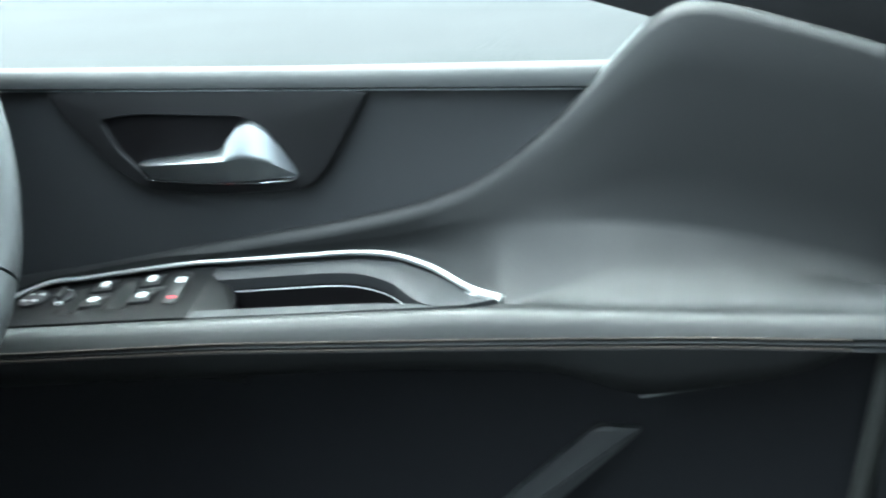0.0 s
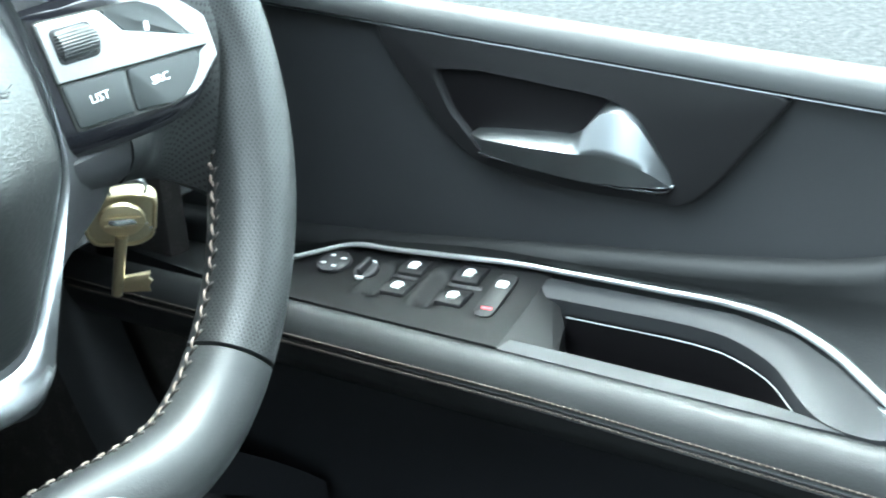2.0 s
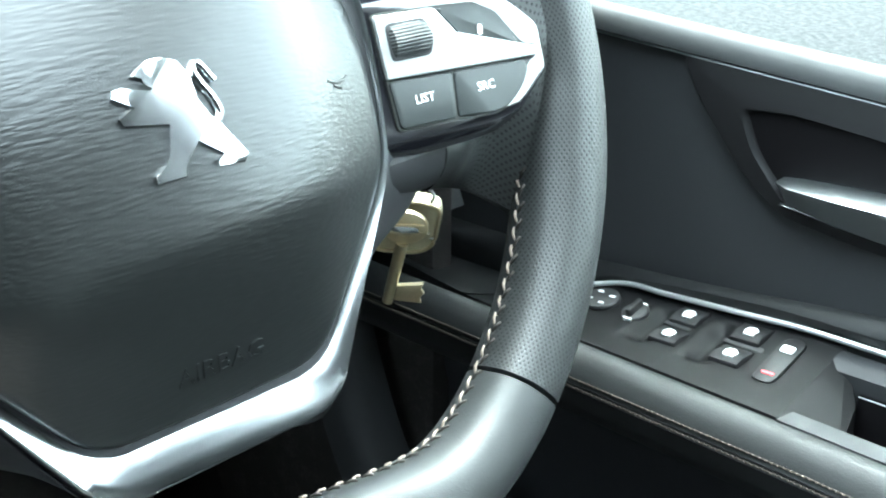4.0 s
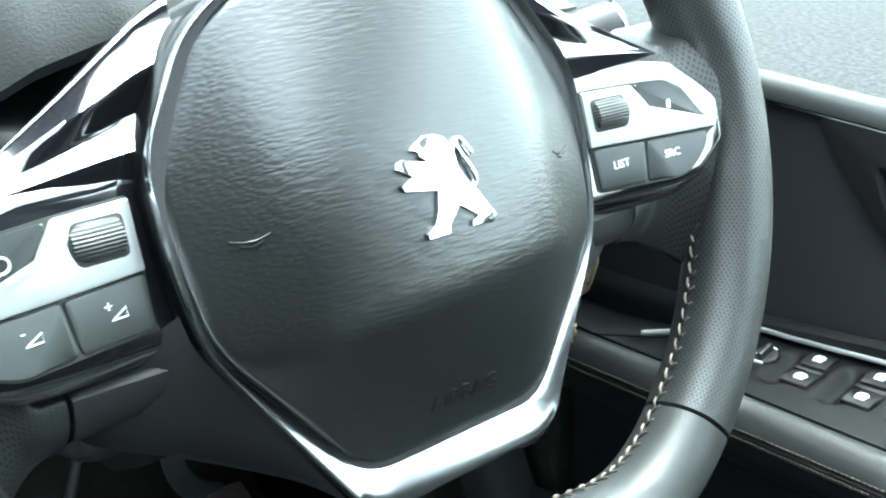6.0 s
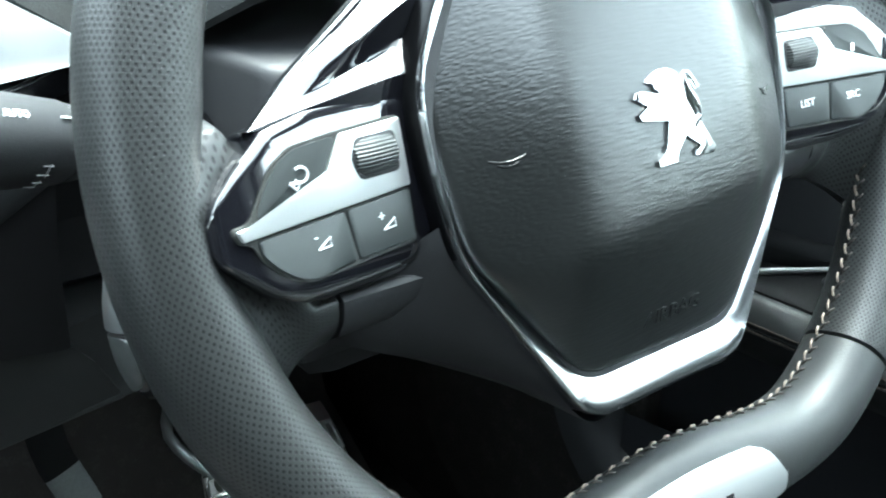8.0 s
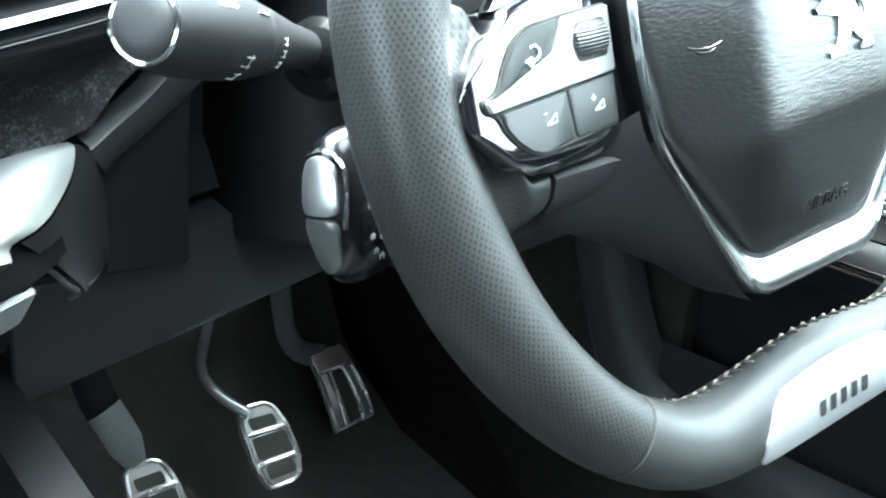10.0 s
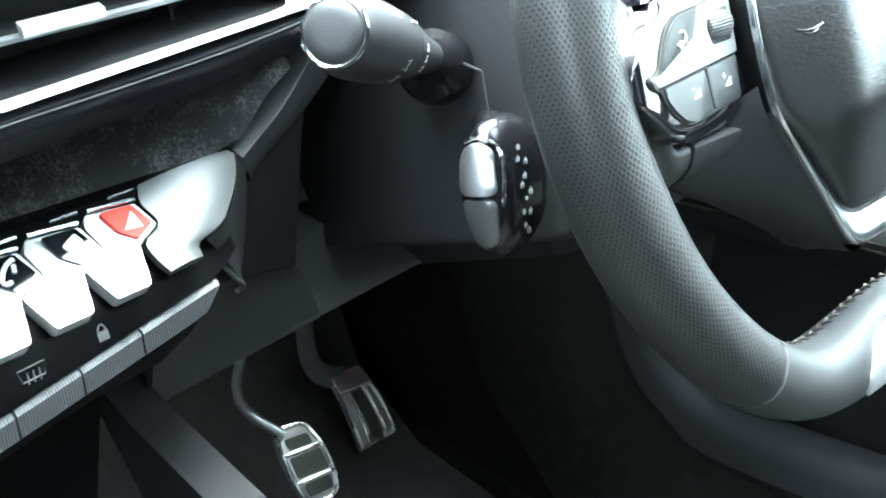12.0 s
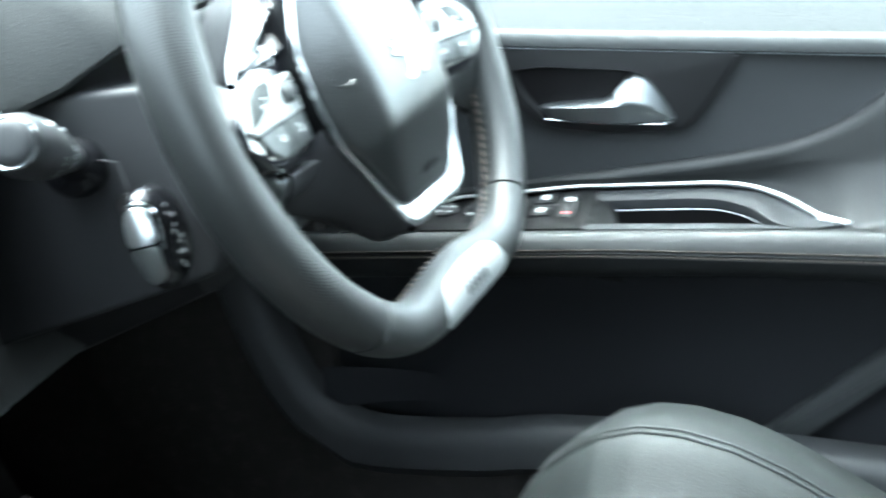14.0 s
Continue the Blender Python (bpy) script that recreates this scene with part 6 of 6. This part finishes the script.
for y in np.linspace(0.0, 0.297, 30):
    e = smooth_step(0.280, 0.297, y)
    rows.append([(cx(y) - 0.018, y, 0.984), (cx(y) - 0.007 - 0.01 * e, y, 0.973), (cx(y) - 0.001 - 0.010 * e, y, bar_top(y) + 0.0006), (cx(y) - 0.02, y, bar_top(y) - 0.001)])
part("lower_panel", loft(rows), STRIP_BLACK, console, "black strip with printed marks")
part("panel_edge", tube(smooth_line([(-0.634, 0.2841, 0.9653), (-0.632, 0.2889, 0.9605), (-0.631, 0.2946, 0.9519), (-0.631, 0.2984, 0.9475), (-0.633, 0.2954, 0.9445)], 14), 0.0012, 8), DARK_SATIN, console, "rounded satin end of the strip")


def strip_at(y, z):
    """A place on the face of the black strip."""
    k = (0.973 - z) / (0.973 - bar_top(y))
    return Vector((cx(y) - 0.007 + 0.006 * k + 0.0004, y, z))


lk = join(prism([(-0.0021, 0.0), (0.0021, 0.0), (0.0021, 0.0032), (-0.0021, 0.0032)], lambda a, b, h: strip_at(0.2262 + a, 0.9598 + b) + Vector((h, 0, 0)), 0, 0.0005, 0.0), tube([strip_at(0.2262 + 0.0015 * math.cos(t), 0.9630 + 0.0022 * math.sin(t)) for t in np.linspace(0, math.pi, 9)], 0.0004, 5))
part("lock_print", lk, PRINT_GREY, console, "grey padlock mark")
hd = join(*[tube([strip_at(y, 0.9572), strip_at(y + 0.0003, 0.9612)], 0.0003, 5) for y in (0.1952, 0.1975, 0.1998)], tube([strip_at(*q) for q in ((0.1932, 0.9585), (0.2018, 0.9585), (0.2028, 0.9628), (0.1922, 0.9628), (0.1932, 0.9585))], 0.0003, 5))
part("heater_print", hd, PRINT_GREY, console, "grey rear window heater mark")
for k in range(6):
    y0, y1 = (0.2409, 0.2785) if k == 0 else (0.2409 - 0.0268 * k, 0.2401 - 0.0268 * (k - 1))
    rows = []
    for y in np.linspace(y0, y1, 6):
        zt = bar_top(y)
        zb = zt - 0.0108 + 0.0085 * smooth_step(0.270, 0.2785, y)
        rows.append([(cx(y) - 0.008, y, zt), (cx(y), y, zt - 0.0004), (cx(y) + 0.0015, y, zt - 0.0015), (cx(y) + 0.0022, y, zb + 0.0012), (cx(y) + 0.001, y, zb), (cx(y) - 0.008, y, zb)])
    part("knurled_bar", loft(rows, closed=True, caps=True), KNURL, console, "knurled satin silver bar")
rows = [[(cx(y) - 0.005, y, bar_top(y) - 0.0100), (cx(y) - 0.011, y, bar_top(y) - 0.018), (cx(y) - 0.04, y, 0.915), (-0.72, y, 0.88), (-0.78, y, 0.70)] for y in np.linspace(-0.10, 0.268, 12)]
part("console_underside", thick(loft(rows), 0.004), VENT_BLACK, console, "black underside of the panel")

# centre console support beside the footwell
support = thing("centre_console", "dark centre console with slanting support strut", "console", (-0.6, 0.2, 0.34))
strip = [(-0.765, 0.870), (-0.705, 0.8535), (-0.600, 0.8425), (-0.480, 0.829), (-0.480, 0.612), (-0.600, 0.720), (-0.689, 0.800)]
part("support_strut", prism(round_outline(strip, 0.004, 4), lambda a, b, h: Vector((a, 0.285 + h, b)), -0.014, 0.008, 0.002), DARK_PLASTIC, support, "dark slanting support strut")
part("tunnel", box(-1.25, 0.4, 0.02, 0.27, 0.34, 0.66, 0.03, 3), CARPET, support, "black carpeted tunnel")

# ---- pedals ----
def pedal(name, label, corners, bars, rails, arm, rows_kind, wide=0.009, flat=0.55, arm_mat=ARM_METAL):
    """A metal-faced pedal: corners go round from top left; arm is the line of its lever."""
    tl, tr, br, bl = (Vector(c) for c in corners)
    nrm = (tr - tl).cross(bl - tl).normalized()
    if nrm.x < 0:
        nrm = -nrm
    pd = thing(name, label, "pedal", tuple(bl))

    def at(a, b, h):
        bow = -0.007 * abs(2 * b - 1) ** 2.2 - 0.0015 * abs(2 * a - 1) ** 3
        return tl.lerp(tr, a).lerp(bl.lerp(br, a), b) + nrm * (h + bow)

    outline = [(0.10, 0.06), (0.28, 0.0), (0.72, 0.0), (0.90, 0.06), (1.0, 0.32), (1.0, 0.68), (0.86, 0.96), (0.72, 1.0), (0.28, 1.0), (0.14, 0.96), (0.0, 0.68), (0.0, 0.32)] if rows_kind == "oval" else [(0.0, 0.04), (0.5, -0.06), (1.0, 0.04), (1.02, 0.5), (1.0, 0.97), (0.97, 1.0), (0.03, 1.0), (0.0, 0.97), (-0.02, 0.5)]
    skin = round_outline(outline, 0.06, 3)
    bm = prism(skin, None, -0.008, 0.0, 0.0)
    bmesh.ops.triangulate(bm, faces=[f for f in bm.faces if len(f.verts) > 4])
    bmesh.ops.subdivide_edges(bm, edges=[e for e in bm.edges if e.calc_length() > 0.3], cuts=3, use_grid_fill=True)
    for v in bm.verts:
        v.co = at(*v.co)
    part("plate", bm, PEDAL_PLATE, pd, "brushed metal pedal plate", sharp=30)
    rim = [(0.5 + (a - 0.5) * 0.93, 0.5 + (b - 0.5) * 0.95) for a, b in skin]
    part("frame", tube([at(a, b, 0.0004) for a, b in rim + rim[:1]], 0.0026, 8, caps=False), PEDAL_METAL, pd, "rounded bright rim of the pedal")
    for a0, b0, a1, b1 in rails:
        part("rail", tube([at(a0 + (a1 - a0) * k, b0 + (b1 - b0) * k, 0.0006) for k in np.linspace(0, 1, 12)], 0.0028, 8), PEDAL_METAL, pd, "rounded bright rail")
    if rows_kind != "oval":
        top = [[at(a, b, 0.0030 - 0.0012 * (1 - b / 0.22) ** 2) for a in np.linspace(0.02, 0.98, 10)] for b in np.linspace(-0.05, 0.22, 8)]
        part("toe_cap", thick(loft(top), -0.002), TOE_SHEEN, pd, "smooth upper end of the pedal with a tinted-in reflection")
    for a0, a1, b0, b1 in bars:
        bm = prism(round_outline([(a0, b0), (a1, b0), (a1, b1), (a0, b1)], 0.05, 3), None, -0.002, 0.0016, 0.0)
        bmesh.ops.subdivide_edges(bm, edges=[e for e in bm.edges if e.calc_length() > 0.2], cuts=2, use_grid_fill=True)
        for v in bm.verts:
            v.co = at(*v.co)
        part("rubber_insert", bm, PEDAL_RUBBER, pd, "grey-green rubber insert")
    line = smooth_line(arm, 20)
    part("arm", tube(line, [wide * (0.6 + 0.4 * min(1.0, k / 7)) for k in range(20)] if flat < 0.3 else [wide] * 20, 10, flat=flat, up=(1, 0, 0.3)), arm_mat, pd, "painted steel pedal arm")
    return pd


pedal("accelerator_pedal", "metal accelerator pedal with two rubber strips", [(-1.140, 0.722, 0.4600), (-1.136, 0.764, 0.4590), (-1.080, 0.770, 0.3960), (-1.080, 0.717, 0.3930)],
      [(0.35, 0.65, 0.26, 0.95)], [(0.27, 0.22, 0.27, 0.96), (0.73, 0.22, 0.73, 0.96), (0.02, 0.23, 0.98, 0.23)], [(-1.145, 0.740, 0.452), (-1.150, 0.715, 0.463), (-1.146, 0.695, 0.495), (-1.140, 0.686, 0.539), (-1.135, 0.681, 0.580), (-1.15, 0.68, 0.76)], "square", 0.013, 0.35)
pedal("brake_pedal", "metal brake pedal with rubber inserts", [(-1.056, 0.576, 0.5050), (-1.051, 0.624, 0.5010), (-0.997, 0.627, 0.4340), (-1.000, 0.576, 0.4350)],
      [(0.22, 0.78, 0.16, 0.30), (0.14, 0.88, 0.38, 0.64), (0.22, 0.80, 0.72, 0.88)], [(0.10, 0.34, 0.92, 0.34), (0.08, 0.685, 0.94, 0.685)], [(-1.05, 0.590, 0.495), (-1.075, 0.570, 0.515), (-1.085, 0.560, 0.545), (-1.09, 0.575, 0.59), (-1.09, 0.592, 0.66), (-1.11, 0.60, 0.76)], "oval", 0.0055, 0.8, BRUSHED)
clutch = pedal("clutch_pedal", "metal clutch pedal with rubber inserts", [(-1.050, 0.452, 0.4950), (-1.047, 0.500, 0.4930), (-0.995, 0.505, 0.4250), (-0.998, 0.452, 0.4250)],
      [(0.22, 0.78, 0.16, 0.30), (0.14, 0.88, 0.38, 0.64), (0.22, 0.80, 0.72, 0.88)], [(0.10, 0.34, 0.92, 0.34), (0.08, 0.685, 0.94, 0.685)], [(-1.052, 0.472, 0.490), (-1.060, 0.464, 0.521), (-1.070, 0.455, 0.550)], "oval", 0.017, 0.22, CLUTCH_METAL)
# upper length of the same arm, black to stand in for shade under the dash
part("upper_arm", tube(smooth_line([(-1.069, 0.456, 0.545), (-1.078, 0.448, 0.585), (-1.10, 0.44, 0.72)], 12), 0.017, 10, flat=0.22, up=(1, 0, 0.3)), BEZEL_BLACK, clutch, "upper arm coloured black for shade")

# ---- driver's seat ----
seat = thing("driver_seat", "grey leather driver's seat with stitched bolsters", "car seat", (-0.15, 0.47, 0.34))


def seat_top(x, y):
    """Height of the cushion: raised bolsters at the sides, rolled front edge."""
    s = abs(y - 0.485) / 0.255
    crest = float(np.interp(x, [-0.480, -0.468, -0.450, -0.425, -0.398, -0.367, -0.336, -0.295, -0.255, -0.199, -0.10, 0.16], [0.612, 0.656, 0.683, 0.707, 0.728, 0.739, 0.741, 0.734, 0.719, 0.690, 0.642, 0.60]))
    return crest - 0.034 * (1 - smooth_step(0.42, 0.68, s)) - 0.10 * ramp_up(s - 0.80, 0.03)


rows = []
for x in list(np.linspace(-0.478, -0.36, 26)) + list(np.linspace(-0.35, 0.16, 30)):
    row = []
    for y in np.linspace(0.230, 0.740, 60):
        s = abs(y - 0.485) / 0.255
        row.append((x, y, seat_top(x, y)))
    rows.append([(row[0][0], row[0][1] - 0.004, 0.50)] + row + [(row[-1][0], row[-1][1] + 0.004, 0.50)])
first = [(p[0] + 0.01, p[1], 0.50) for p in rows[0]]
part("cushion", loft([first] + rows), SEAT_LEATHER, seat, "grey leather seat cushion")
for yy in (0.485 - 0.178, 0.485 - 0.120, 0.485 + 0.120, 0.485 + 0.172, 0.485 + 0.180):
    part("piping", tube([(x, yy, seat_top(x, yy) + 0.0006) for x in np.linspace(-0.452, 0.14, 60)], 0.0013, 6), SMOOTH_LEATHER, seat, "dark sewn piping")
part("seat_base", box(-0.36, 0.25, 0.27, 0.67, 0.34, 0.62, 0.02), DARK_PLASTIC, seat, "black seat base")
rows = []
for z in np.linspace(0.60, 1.20, 20):
    x = 0.13 + 0.30 * (z - 0.60)
    half = 0.245 - 0.06 * smooth_step(1.0, 1.2, z)
    rows.append([(x + 0.11 - 0.01 * math.cos(3 * math.pi * a) - 0.13 * (1 - abs(a) ** 3) ** 0.5 * (1 if f else 0) + 0.03 * a * a * (1 if f else 0), 0.485 + half * a, z) for f, a in [(1, t) for t in np.linspace(-1, 1, 18)] + [(0, t) for t in np.linspace(0.9, -0.9, 8)]])
part("backrest", loft(rows, closed=True, caps=True), SEAT_LEATHER, seat, "grey leather backrest")
